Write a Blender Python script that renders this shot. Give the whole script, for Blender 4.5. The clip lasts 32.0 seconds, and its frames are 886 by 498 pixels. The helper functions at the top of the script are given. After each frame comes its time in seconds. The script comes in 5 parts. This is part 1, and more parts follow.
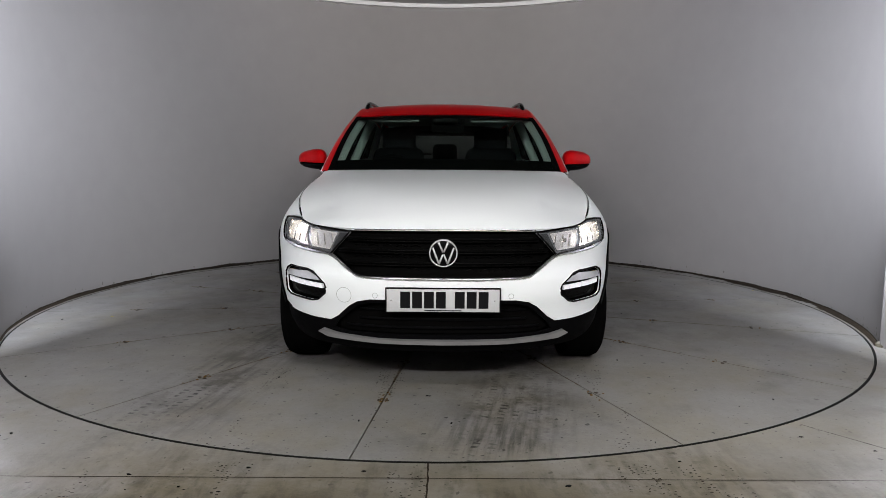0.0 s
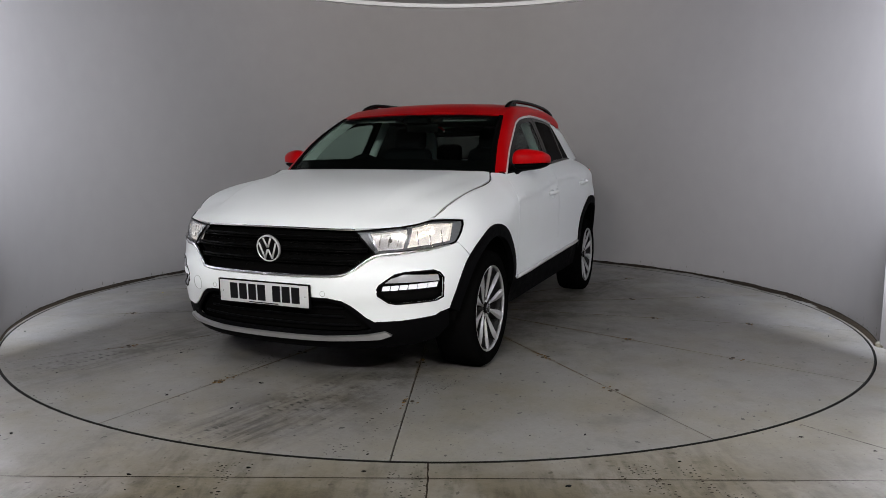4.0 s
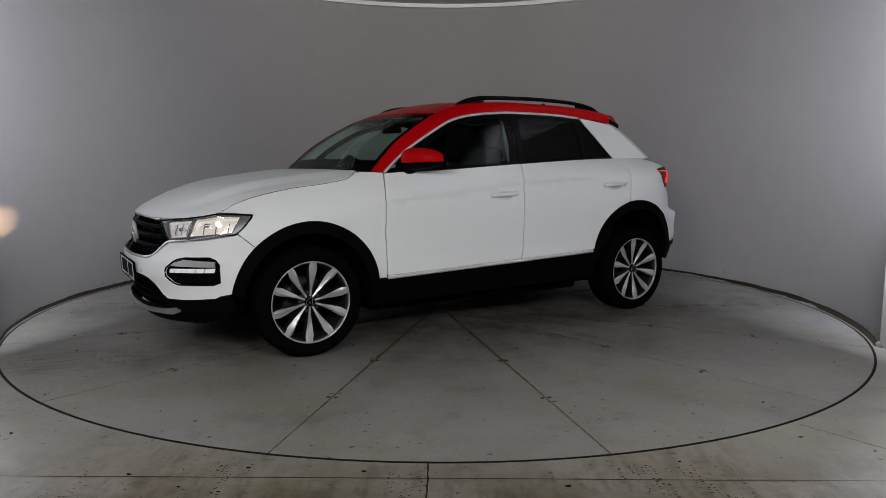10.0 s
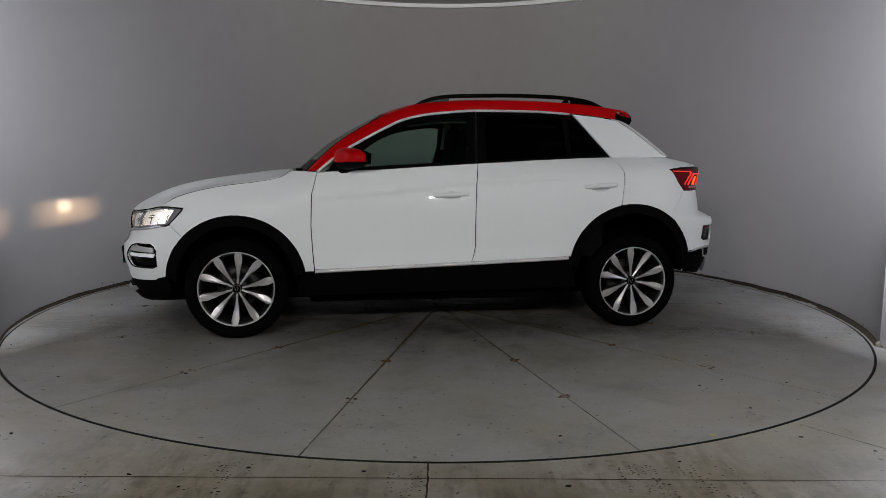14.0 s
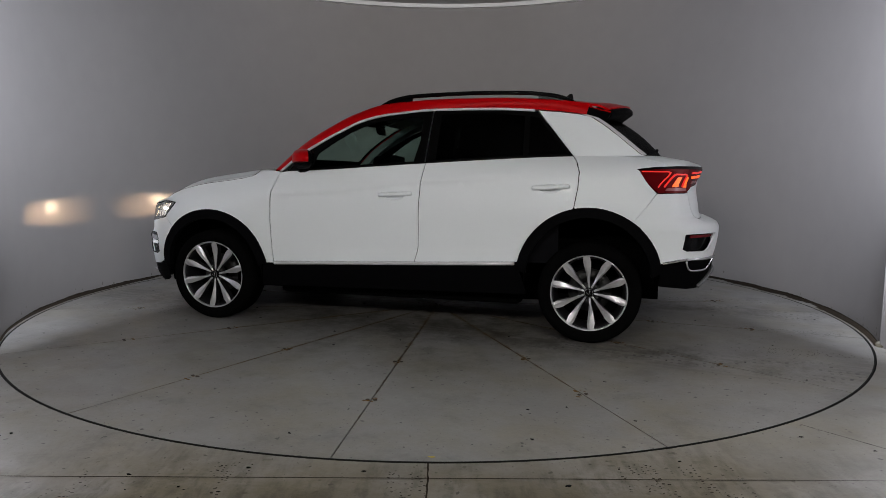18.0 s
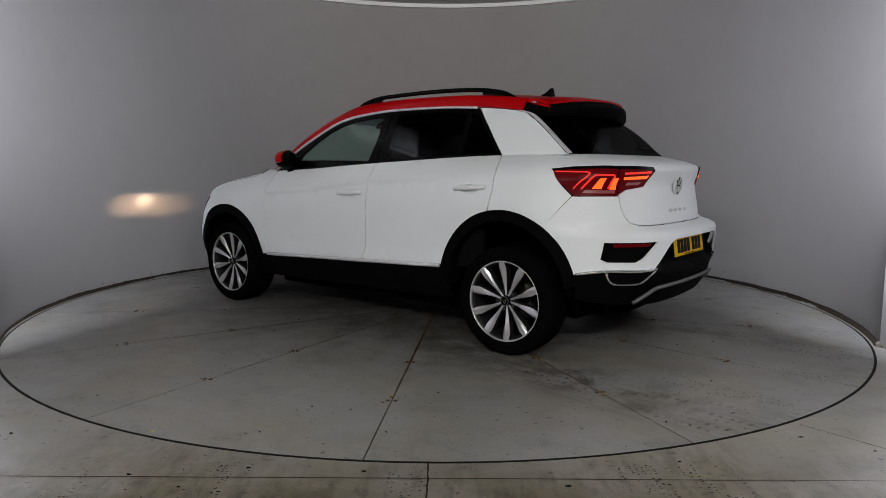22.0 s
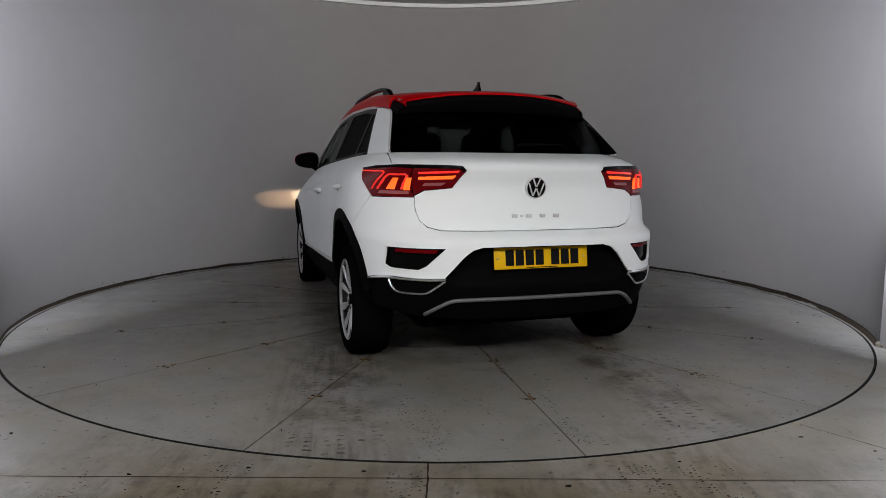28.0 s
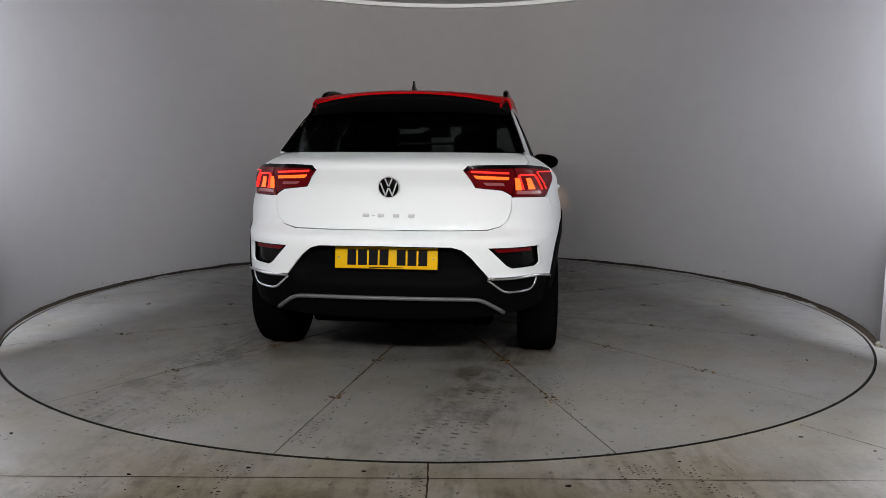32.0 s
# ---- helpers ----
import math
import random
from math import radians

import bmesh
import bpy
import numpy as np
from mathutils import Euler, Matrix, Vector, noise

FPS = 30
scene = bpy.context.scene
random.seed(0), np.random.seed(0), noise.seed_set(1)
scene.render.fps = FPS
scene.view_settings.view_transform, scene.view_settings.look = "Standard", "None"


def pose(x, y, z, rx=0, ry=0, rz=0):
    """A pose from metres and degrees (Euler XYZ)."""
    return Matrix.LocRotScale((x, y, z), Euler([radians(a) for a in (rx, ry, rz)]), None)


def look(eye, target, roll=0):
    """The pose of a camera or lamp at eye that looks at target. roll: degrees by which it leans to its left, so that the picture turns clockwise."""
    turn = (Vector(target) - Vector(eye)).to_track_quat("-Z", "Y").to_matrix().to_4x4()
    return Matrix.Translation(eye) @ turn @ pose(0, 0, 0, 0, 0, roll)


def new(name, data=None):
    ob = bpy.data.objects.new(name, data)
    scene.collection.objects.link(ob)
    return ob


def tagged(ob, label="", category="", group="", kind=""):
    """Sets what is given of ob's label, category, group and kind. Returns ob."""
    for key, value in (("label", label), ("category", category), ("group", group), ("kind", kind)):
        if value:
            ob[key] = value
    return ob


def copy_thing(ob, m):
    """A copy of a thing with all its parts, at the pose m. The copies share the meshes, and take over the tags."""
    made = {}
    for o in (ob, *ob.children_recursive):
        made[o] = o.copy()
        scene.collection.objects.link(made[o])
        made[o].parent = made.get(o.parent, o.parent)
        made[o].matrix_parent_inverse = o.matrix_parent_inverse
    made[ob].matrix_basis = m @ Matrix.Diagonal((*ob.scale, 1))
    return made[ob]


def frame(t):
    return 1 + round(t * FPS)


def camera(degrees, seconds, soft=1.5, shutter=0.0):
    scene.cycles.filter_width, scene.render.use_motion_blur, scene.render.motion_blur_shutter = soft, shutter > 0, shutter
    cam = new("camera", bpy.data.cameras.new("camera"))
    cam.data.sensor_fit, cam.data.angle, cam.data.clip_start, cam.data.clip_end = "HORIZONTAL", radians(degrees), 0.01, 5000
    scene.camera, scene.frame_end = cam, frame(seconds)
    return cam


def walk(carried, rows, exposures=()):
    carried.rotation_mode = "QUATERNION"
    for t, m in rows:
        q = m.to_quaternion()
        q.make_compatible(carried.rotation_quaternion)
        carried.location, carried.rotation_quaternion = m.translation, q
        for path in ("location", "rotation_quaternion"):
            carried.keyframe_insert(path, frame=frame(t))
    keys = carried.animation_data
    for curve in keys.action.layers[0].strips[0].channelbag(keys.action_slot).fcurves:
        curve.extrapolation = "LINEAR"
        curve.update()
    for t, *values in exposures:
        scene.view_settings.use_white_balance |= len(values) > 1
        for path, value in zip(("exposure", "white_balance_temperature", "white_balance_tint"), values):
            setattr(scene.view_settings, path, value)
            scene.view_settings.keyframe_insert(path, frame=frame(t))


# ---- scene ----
# One fixed camera looks into a round photo booth; a car turns on the turntable in its floor.
cam = camera(65.33, 32.0, soft=0.8)
EYE = (0.0, 0.0, 1.078)
VIEW = look(EYE, (0.0, 10.0, 1.078 - 10.0 * math.tan(radians(6.80))), 0.33)
walk(cam, [(0.0, VIEW), (32.0, VIEW)], exposures=[(0.0, -0.22), (1.0, -0.2), (2.0, -0.14), (3.0, -0.18), (6.0, -0.54), (8.0, -0.68), (12.0, -0.87), (16.0, -0.88), (19.0, -0.83), (23.0, -0.76), (25.0, -0.73), (28.0, -0.72), (30.0, -0.54), (31.0, -0.42), (32.0, -0.37)])

AXIS = (-0.036, 5.346)      # turntable axis
TABLE_R = 2.923
BOOTH = (-0.020, 5.485)      # centre of the round wall
BOOTH_R = 3.018
CEIL_Z = 2.945
SPIN = [(0.0, 80.0), (0.5, 77.5), (1.0, 74.66)]    # table angle in degrees
SPIN += [(t, 80.59 - 5.825 * t) for t in range(2, 33)]

# ---- world and lights ----
world = bpy.data.worlds.new("world")
scene.world = world
world.use_nodes = True
world.node_tree.nodes["Background"].inputs[0].default_value = (0.5, 0.52, 0.56, 1)
world.node_tree.nodes["Background"].inputs[1].default_value = 0.004


def area(name, eye, target, sx, sy, power, color):
    d = bpy.data.lights.new(name, "AREA")
    d.shape, d.size, d.size_y, d.energy, d.color = "RECTANGLE", sx, sy, power, color
    ob = new(name, d)
    ob.matrix_world = look(eye, target)
    return ob


# a tall strip lamp at each end of the round wall shines along it
for side_x, power in ((-2.49, 275), (2.45, 275)):
    area("strip_lamp", (side_x, 3.72, 1.74), (side_x + math.copysign(0.95, side_x), 4.05, 1.74), 0.05, 1.88, power, (0.85, 0.885, 1.0))


def spot(name, eye, target, power, cone, blend=0.7):
    d = bpy.data.lights.new(name, "SPOT")
    d.energy, d.spot_size, d.spot_blend, d.shadow_soft_size, d.color = power, radians(cone), blend, 0.03, (1.0, 0.966, 0.945)
    ob = new(name, d)
    ob.matrix_world = look(eye, target)
    return ob


# two groups of small ceiling spots above the camera
for x in (-1.9, -1.5, -1.1, 1.1, 1.5, 1.9):
    spot("unseen_spot", (x, -0.7, 2.45), (x * 0.2, 5.0, 0.9), 152, 78, 0.7)

# an added fill spot that brightens the upper part of the round wall
spot("unseen_spot", (0.0, 1.2, 2.85), (0.0, 8.6, 3.45), 660, 55, 1.0)

# three added fill spots, unseen, that brighten the near floor
for x, power in ((-2.0, 180), (0.0, 130), (2.0, 290)):
    spot("added_floor_fill", (x, 0.95, 2.9), (x * 1.15, 1.9, 0.0), power, 80)

# ---- materials ----


def mat(name, color, rough=0.5, metal=0.0, coat=0.0, grain=0.0, scale=40.0, bump=0.0, emit=None, power=0.0, spec=0.5):
    """Principled surface with a little two-scale variation of colour and roughness."""
    m = bpy.data.materials.new(name)
    m.use_nodes = True
    nt = m.node_tree
    b = nt.nodes["Principled BSDF"]
    b.inputs["Base Color"].default_value = (*color, 1)
    b.inputs["Roughness"].default_value = rough
    b.inputs["Metallic"].default_value = metal
    b.inputs["Coat Weight"].default_value = coat
    b.inputs["Coat Roughness"].default_value = 0.04
    b.inputs["Specular IOR Level"].default_value = spec
    if emit:
        b.inputs["Emission Color"].default_value = (*emit, 1)
        b.inputs["Emission Strength"].default_value = power
    if grain or bump:
        tc = nt.nodes.new("ShaderNodeTexCoord")
        n1, n2 = nt.nodes.new("ShaderNodeTexNoise"), nt.nodes.new("ShaderNodeTexNoise")
        n1.inputs["Scale"].default_value, n2.inputs["Scale"].default_value = scale, scale / 14
        n1.inputs["Detail"].default_value = n2.inputs["Detail"].default_value = 4
        add = nt.nodes.new("ShaderNodeMath")
        add.operation = "ADD"
        for n, i in ((n1, 0), (n2, 1)):
            nt.links.new(tc.outputs["Object"], n.inputs["Vector"])
            nt.links.new(n.outputs["Fac"], add.inputs[i])
        if grain:
            ramp = nt.nodes.new("ShaderNodeMapRange")
            ramp.inputs["From Min"].default_value, ramp.inputs["From Max"].default_value = 0.6, 1.4
            ramp.inputs["To Min"].default_value, ramp.inputs["To Max"].default_value = 1 - grain, 1 + grain
            nt.links.new(add.outputs[0], ramp.inputs["Value"])
            mul = nt.nodes.new("ShaderNodeVectorMath")
            mul.operation = "SCALE"
            mul.inputs[0].default_value = color
            nt.links.new(ramp.outputs[0], mul.inputs["Scale"])
            nt.links.new(mul.outputs[0], b.inputs["Base Color"])
            r2 = nt.nodes.new("ShaderNodeMapRange")
            r2.inputs["From Min"].default_value, r2.inputs["From Max"].default_value = 0.6, 1.4
            r2.inputs["To Min"].default_value, r2.inputs["To Max"].default_value = rough * (1 - grain), min(1.0, rough * (1 + grain))
            nt.links.new(add.outputs[0], r2.inputs["Value"])
            nt.links.new(r2.outputs[0], b.inputs["Roughness"])
        if bump:
            bp = nt.nodes.new("ShaderNodeBump")
            bp.inputs["Strength"].default_value, bp.inputs["Distance"].default_value = bump, 0.004
            nt.links.new(n1.outputs["Fac"], bp.inputs["Height"])
            nt.links.new(bp.outputs[0], b.inputs["Normal"])
    return m


def glass_mat(name, tint, gloss=1.0, rough=0.02):
    """Thin pane: tinted see-through with Fresnel gloss."""
    m = bpy.data.materials.new(name)
    m.use_nodes = True
    nt = m.node_tree
    nt.nodes.clear()
    out, mix = nt.nodes.new("ShaderNodeOutputMaterial"), nt.nodes.new("ShaderNodeMixShader")
    tr, gl, lw = nt.nodes.new("ShaderNodeBsdfTransparent"), nt.nodes.new("ShaderNodeBsdfGlossy"), nt.nodes.new("ShaderNodeLayerWeight")
    pw, ma = nt.nodes.new("ShaderNodeMath"), nt.nodes.new("ShaderNodeMath")
    pw.operation, ma.operation = "POWER", "MULTIPLY_ADD"
    pw.inputs[1].default_value = 4.0
    ma.inputs[1].default_value, ma.inputs[2].default_value = 0.55 * gloss, 0.018
    tr.inputs[0].default_value = (*tint, 1)
    gl.inputs["Roughness"].default_value = rough
    lw.inputs[0].default_value = 0.5
    nt.links.new(lw.outputs["Facing"], pw.inputs[0])
    nt.links.new(pw.outputs[0], ma.inputs[0])
    nt.links.new(ma.outputs[0], mix.inputs[0])
    nt.links.new(tr.outputs[0], mix.inputs[1])
    nt.links.new(gl.outputs[0], mix.inputs[2])
    nt.links.new(mix.outputs[0], out.inputs[0])
    return m


def node(nt, kind, **values):
    n = nt.nodes.new("ShaderNode" + kind)
    for k, v in values.items():
        n.inputs[k.replace("_", " ")].default_value = v
    return n


def concrete_mat(name, base, lanes):
    """Painted concrete or plate floor: blotches, fine grain, dark specks, and tyre dirt along lanes of the object's own space."""
    m = bpy.data.materials.new(name)
    m.use_nodes = True
    nt = m.node_tree
    b = nt.nodes["Principled BSDF"]
    tc = nt.nodes.new("ShaderNodeTexCoord")
    P = tc.outputs["Object"]

    def noise_of(scale, detail=5.0, rough=0.6, vec=P):
        n = node(nt, "TexNoise", Scale=scale, Detail=detail, Roughness=rough)
        nt.links.new(vec, n.inputs["Vector"])
        return n.outputs["Fac"]

    def span(x, a, c, lo, hi):
        n = node(nt, "MapRange")
        for k, v in zip(("From Min", "From Max", "To Min", "To Max"), (a, c, lo, hi)):
            n.inputs[k].default_value = v
        nt.links.new(x, n.inputs["Value"])
        return n.outputs[0]

    def math2(op, x, y):
        n = nt.nodes.new("ShaderNodeMath")
        n.operation = op
        for i, s in enumerate((x, y)):
            if isinstance(s, (int, float)):
                n.inputs[i].default_value = s
            else:
                nt.links.new(s, n.inputs[i])
        return n.outputs[0]

    blot = span(noise_of(1.1), 0.3, 0.75, 0.84, 1.10)
    fine = span(noise_of(38, 6), 0.3, 0.7, 0.93, 1.07)
    specks = math2("MULTIPLY", span(noise_of(30, 2, 0.4), 0.70, 0.72, 1.0, 0.2), span(noise_of(75, 2, 0.4), 0.70, 0.72, 1.0, 0.4))
    big = span(noise_of(3.2, 7, 0.7), 0.54, 0.74, 1.0, 0.62)
    sep = nt.nodes.new("ShaderNodeSeparateXYZ")
    nt.links.new(P, sep.inputs[0])
    stretch = nt.nodes.new("ShaderNodeMapping")
    stretch.inputs["Scale"].default_value = (2.2, 26, 1) if lanes == "x" else (17, 3.6, 1)
    nt.links.new(P, stretch.inputs[0])
    streak = noise_of(1.0, 5, 0.65, stretch.outputs[0])
    axis = sep.outputs[1] if lanes == "x" else sep.outputs[0]
    off = math2("ABSOLUTE", math2("SUBTRACT", math2("ABSOLUTE", axis, 0), 0.77), 0)
    lane = span(off, 0.10, 0.42, 1.0, 0.0)
    tread = math2("MULTIPLY", lane, span(streak, 0.46, 0.64, 0.0, 0.70))
    patchy = span(noise_of(0.9, 3), 0.42, 0.62, 0.0, 1.0)
    dirt = math2("SUBTRACT", 1.0, math2("MULTIPLY", tread, patchy))
    along = sep.outputs[0] if lanes == "x" else sep.outputs[1]
    wob = span(noise_of(6.0, 3, 0.6), 0.3, 0.7, -0.012, 0.012)
    bars = math2("SINE", math2("MULTIPLY", math2("ADD", along, wob), 150.0), 0)
    rows_ = math2("SINE", math2("MULTIPLY", math2("ADD", axis, wob), 95.0), 0)
    cleat = math2("MULTIPLY", span(bars, 0.1, 0.5, 0.0, 1.0), span(rows_, -0.1, 0.4, 0.0, 1.0))
    where = math2("MULTIPLY", span(off, 0.14, 0.22, 1.0, 0.0), span(noise_of(2.1, 3, 0.5), 0.44, 0.60, 0.0, 1.0))
    where = math2("MULTIPLY", where, span(noise_of(13, 4, 0.6), 0.44, 0.54, 0.0, 0.9))
    prints = math2("SUBTRACT", 1.0, math2("MULTIPLY", cleat, where))
    dirt = math2("MULTIPLY", dirt, prints)
    v = math2("MULTIPLY", math2("MULTIPLY", blot, fine), math2("MULTIPLY", specks, math2("MULTIPLY", big, dirt)))
    mul = nt.nodes.new("ShaderNodeVectorMath")
    mul.operation = "SCALE"
    brown = nt.nodes.new("ShaderNodeMix")
    brown.data_type = "RGBA"
    brown.inputs[6].default_value = (*base, 1)
    brown.inputs[7].default_value = (base[0] * 0.95, base[1] * 0.90, base[2] * 0.76, 1)
    nt.links.new(span(noise_of(1.7, 6, 0.65), 0.44, 0.66, 0.0, 1.0), brown.inputs[0])
    nt.links.new(brown.outputs[2], mul.inputs[0])
    nt.links.new(v, mul.inputs["Scale"])
    color = mul.outputs[0]

    def over(under, tint, amount):
        n = nt.nodes.new("ShaderNodeMix")
        n.data_type = "RGBA"
        n.inputs[7].default_value = (*tint, 1)
        nt.links.new(amount, n.inputs[0])
        nt.links.new(under, n.inputs[6])
        return n.outputs[2]

    if lanes == "y":
        # brown tracked-in dirt on the strip before the table, in streaks along the way in
        near = math2("MULTIPLY", span(sep.outputs[1], 2.1, 2.75, 1.0, 0.0), span(math2("ABSOLUTE", sep.outputs[0], 0), 0.9, 2.2, 1.0, 0.15))
        color = over(color, (0.088, 0.074, 0.040), math2("MULTIPLY", near, span(noise_of(2.6, 6, 0.7), 0.34, 0.56, 0.1, 0.9)))
        streaky = math2("MULTIPLY", span(streak, 0.46, 0.60, 0.0, 0.65), span(noise_of(9.0, 6, 0.75), 0.40, 0.54, 0.0, 1.0))
        color = over(color, (0.030, 0.025, 0.014), math2("MULTIPLY", near, streaky))
    if lanes == "x":
        # rust that has crept out of the radial joints
        turn = math2("MULTIPLY", math2("ADD", math2("ARCTAN2", sep.outputs[1], sep.outputs[0]), radians(98.9 + 10 * 25.7143)), 1 / radians(25.7143))
        gap = math2("SUBTRACT", 0.5, math2("ABSOLUTE", math2("SUBTRACT", math2("FRACT", turn, 0), 0.5), 0))
        length = nt.nodes.new("ShaderNodeVectorMath")
        length.operation = "LENGTH"
        nt.links.new(P, length.inputs[0])
        dist = math2("MULTIPLY", math2("MULTIPLY", gap, radians(25.7143)), length.outputs["Value"])
        r = length.outputs["Value"]
        # brown grime round the middle, where the wheels and drips are
        worn = math2("MULTIPLY", span(r, 0.8, 2.1, 1.0, 0.0), span(noise_of(4.2, 8, 0.74), 0.46, 0.60, 0.0, 0.8))
        color = over(color, (0.019, 0.015, 0.009), worn)
        smear = math2("MULTIPLY", span(off, 0.12, 0.36, 1.0, 0.0), span(noise_of(5.0, 7, 0.75), 0.47, 0.60, 0.0, 0.7))
        color = over(color, (0.034, 0.028, 0.019), math2("MULTIPLY", smear, span(r, 2.2, 2.9, 1.0, 0.25)))
        wide = math2("ADD", span(r, 0.6, 2.4, 0.024, 0.003), math2("MULTIPLY", span(r, 1.0, 2.6, 1.0, 0.25), span(noise_of(7.0, 5, 0.7), 0.35, 0.7, -0.012, 0.018)))
        creep = math2("MULTIPLY", span(math2("DIVIDE", dist, math2("MAXIMUM", wide, 0.003)), 0.35, 1.0, 1.0, 0.0), span(noise_of(9.0, 6, 0.75), 0.40, 0.54, 0.08, 1.0))
        color = over(color, (0.080, 0.052, 0.019), creep)
    nt.links.new(color, b.inputs["Base Color"])
    nt.links.new(span(noise_of(2.3, 4), 0.3, 0.7, 0.30, 0.52), b.inputs["Roughness"])
    b.inputs["Specular IOR Level"].default_value = 0.45
    bp = node(nt, "Bump", Strength=0.25, Distance=0.003)
    nt.links.new(noise_of(60, 4), bp.inputs["Height"])
    nt.links.new(bp.outputs[0], b.inputs["Normal"])
    return m


WHITE = mat("white_paint", (0.83, 0.868, 0.88), 0.45, 0, 0.18, 0.01, 90, spec=0.2)
RED = mat("red_paint", (0.46, 0.002, 0.004), 0.32, 0, 0.08, 0.03, 90, spec=0.05)
PLASTIC = mat("black_plastic", (0.0026, 0.0026, 0.003), 0.6, 0, 0, 0.2, 300, 0.15, spec=0.02)
GLOSS = mat("gloss_black", (0.003, 0.003, 0.003), 0.2, 0, 0.0, 0.1, 120, spec=0.06)
GRILLE = mat("grille_black", (0.002, 0.002, 0.002), 0.35, 0, 0, 0.1, 120, spec=0.03)
DARK = mat("dark_inner", (0.003, 0.003, 0.003), 0.9, 0, 0, 0.2, 60, spec=0.0)
CHROME = mat("chrome", (0.74, 0.75, 0.76), 0.22, 1.0, 0, 0.06, 200)
SILVER = mat("silver_paint", (0.50, 0.50, 0.51), 0.34, 0.8, 0, 0.06, 200)
DULL = mat("dull_silver", (0.13, 0.13, 0.135), 0.5, 0.3, 0, 0.06, 200)
PALE_SILVER = mat("pale_silver", (0.60, 0.60, 0.61), 0.4, 0.25, 0.3, 0.04, 200)
SATIN = mat("satin_metal", (0.72, 0.72, 0.73), 0.3, 0.35, 0.2, 0.04, 200)
ALLOY = mat("machined_alloy", (0.58, 0.58, 0.59), 0.34, 0.65, 0.3, 0.08, 150)
ALLOY_DARK = mat("dark_alloy", (0.010, 0.010, 0.011), 0.5, 0.2, 0.0, 0.1, 150, spec=0.3)
RUBBER = mat("tyre_rubber", (0.003, 0.003, 0.003), 0.85, 0, 0, 0.25, 120, 0.2, spec=0.0)
FABRIC = mat("seat_fabric", (0.007, 0.007, 0.008), 0.9, 0, 0, 0.3, 260, 0.3, spec=0.0)
TRIM = mat("pale_trim", (0.36, 0.38, 0.37), 0.7, 0, 0, 0.1, 120)
STEEL = mat("brake_steel", (0.03, 0.029, 0.028), 0.5, 0.4, 0, 0.2, 80)
WINDSHIELD = glass_mat("clear_glass", (0.86, 0.93, 0.90), 0.45)
SIDE_GLASS = glass_mat("side_glass", (0.74, 0.83, 0.80), 0.5)
PRIVACY = glass_mat("privacy_glass", (0.12, 0.13, 0.13), 0.12)
SCREEN_TINT = glass_mat("rear_screen_glass", (0.30, 0.31, 0.31), 0.12)
LENS = glass_mat("lamp_lens", (0.93, 0.94, 0.95))
RED_LENS = mat("red_lens", (0.115, 0.002, 0.004), 0.25, 0, 0.05, 0.05, 60, spec=0.1)
PALE_RED = mat("pale_red_lens", (0.34, 0.10, 0.11), 0.2, 0, 0.5, 0.1, 60)
REFLECTOR = mat("lamp_reflector", (0.80, 0.78, 0.75), 0.14, 1.0, 0, 0.15, 40, 0.5)
# lamp light is put into these two reflectors as a glow of their own
SPILL_GLOW = mat("spill_glow_reflector", (0.80, 0.78, 0.75), 0.2, 0.95, 0, 0.15, 40, 0.5, emit=(1.0, 0.93, 0.88), power=0.32)
LIT_GLOW = mat("lit_glow_reflector", (0.80, 0.77, 0.72), 0.18, 0.95, 0, 0.2, 50, 0.5, emit=(1.0, 0.91, 0.83), power=1.05)
GRAPHITE = mat("dark_grey_plastic", (0.05, 0.05, 0.053), 0.35, 0.1, 0.2, 0.12, 60)
BOWL = mat("lamp_bowl", (0.22, 0.22, 0.23), 0.3, 0.3, 0, 0.12, 60)
FOG_LENS = mat("grey_lens", (0.52, 0.53, 0.55), 0.22, 0.3, 0.4, 0.1, 60)
AMBER = mat("amber", (0.34, 0.22, 0.11), 0.3, 0, 0.3, 0.1, 60)
HEAD_GLOW = mat("headlamp_glow", (0.9, 0.85, 0.75), 0.3, emit=(1.0, 0.84, 0.62), power=30.0)
DRL_GLOW = mat("drl_glow", (0.9, 0.9, 0.95), 0.3, emit=(0.92, 0.95, 1.0), power=0.26)
BEAM = mat("beam_filament", (1.0, 0.9, 0.7), 0.3, emit=(1.0, 0.64, 0.36), power=520000.0)
BEAM_CORE = mat("beam_core", (1.0, 0.9, 0.7), 0.3, emit=(1.0, 0.74, 0.48), power=9000000.0)
BEAM.cycles.emission_sampling = BEAM_CORE.cycles.emission_sampling = "FRONT"
TAIL_GLOW = mat("tail_glow", (0.6, 0.02, 0.01), 0.3, emit=(1.0, 0.035, 0.03), power=1.1)
TAIL_HOT = mat("tail_hot", (0.8, 0.2, 0.02), 0.3, emit=(1.0, 0.10, 0.015), power=1.6)
PLATE_W = mat("white_plate", (0.54, 0.55, 0.56), 0.5, 0, 0, 0.03, 80, spec=0.1)
PLATE_Y = mat("yellow_plate", (0.74, 0.44, 0.006), 0.5, 0, 0, 0.03, 80, spec=0.1)
INK = mat("black_print", (0.008, 0.008, 0.009), 0.6, 0, 0, 0.1, 80, spec=0.05)
DARK_CEILING = mat("dark_ceiling_board", (0.035, 0.035, 0.036), 0.85, 0, 0, 0.1, 5)
WALL = mat("painted_wall", (0.285, 0.273, 0.269), 0.75, 0, 0, 0.05, 6, 0.12)
SMUDGE = mat("scuff_dirt", (0.19, 0.18, 0.165), 0.85, 0, 0, 0.3, 30, 0.1, spec=0.1)
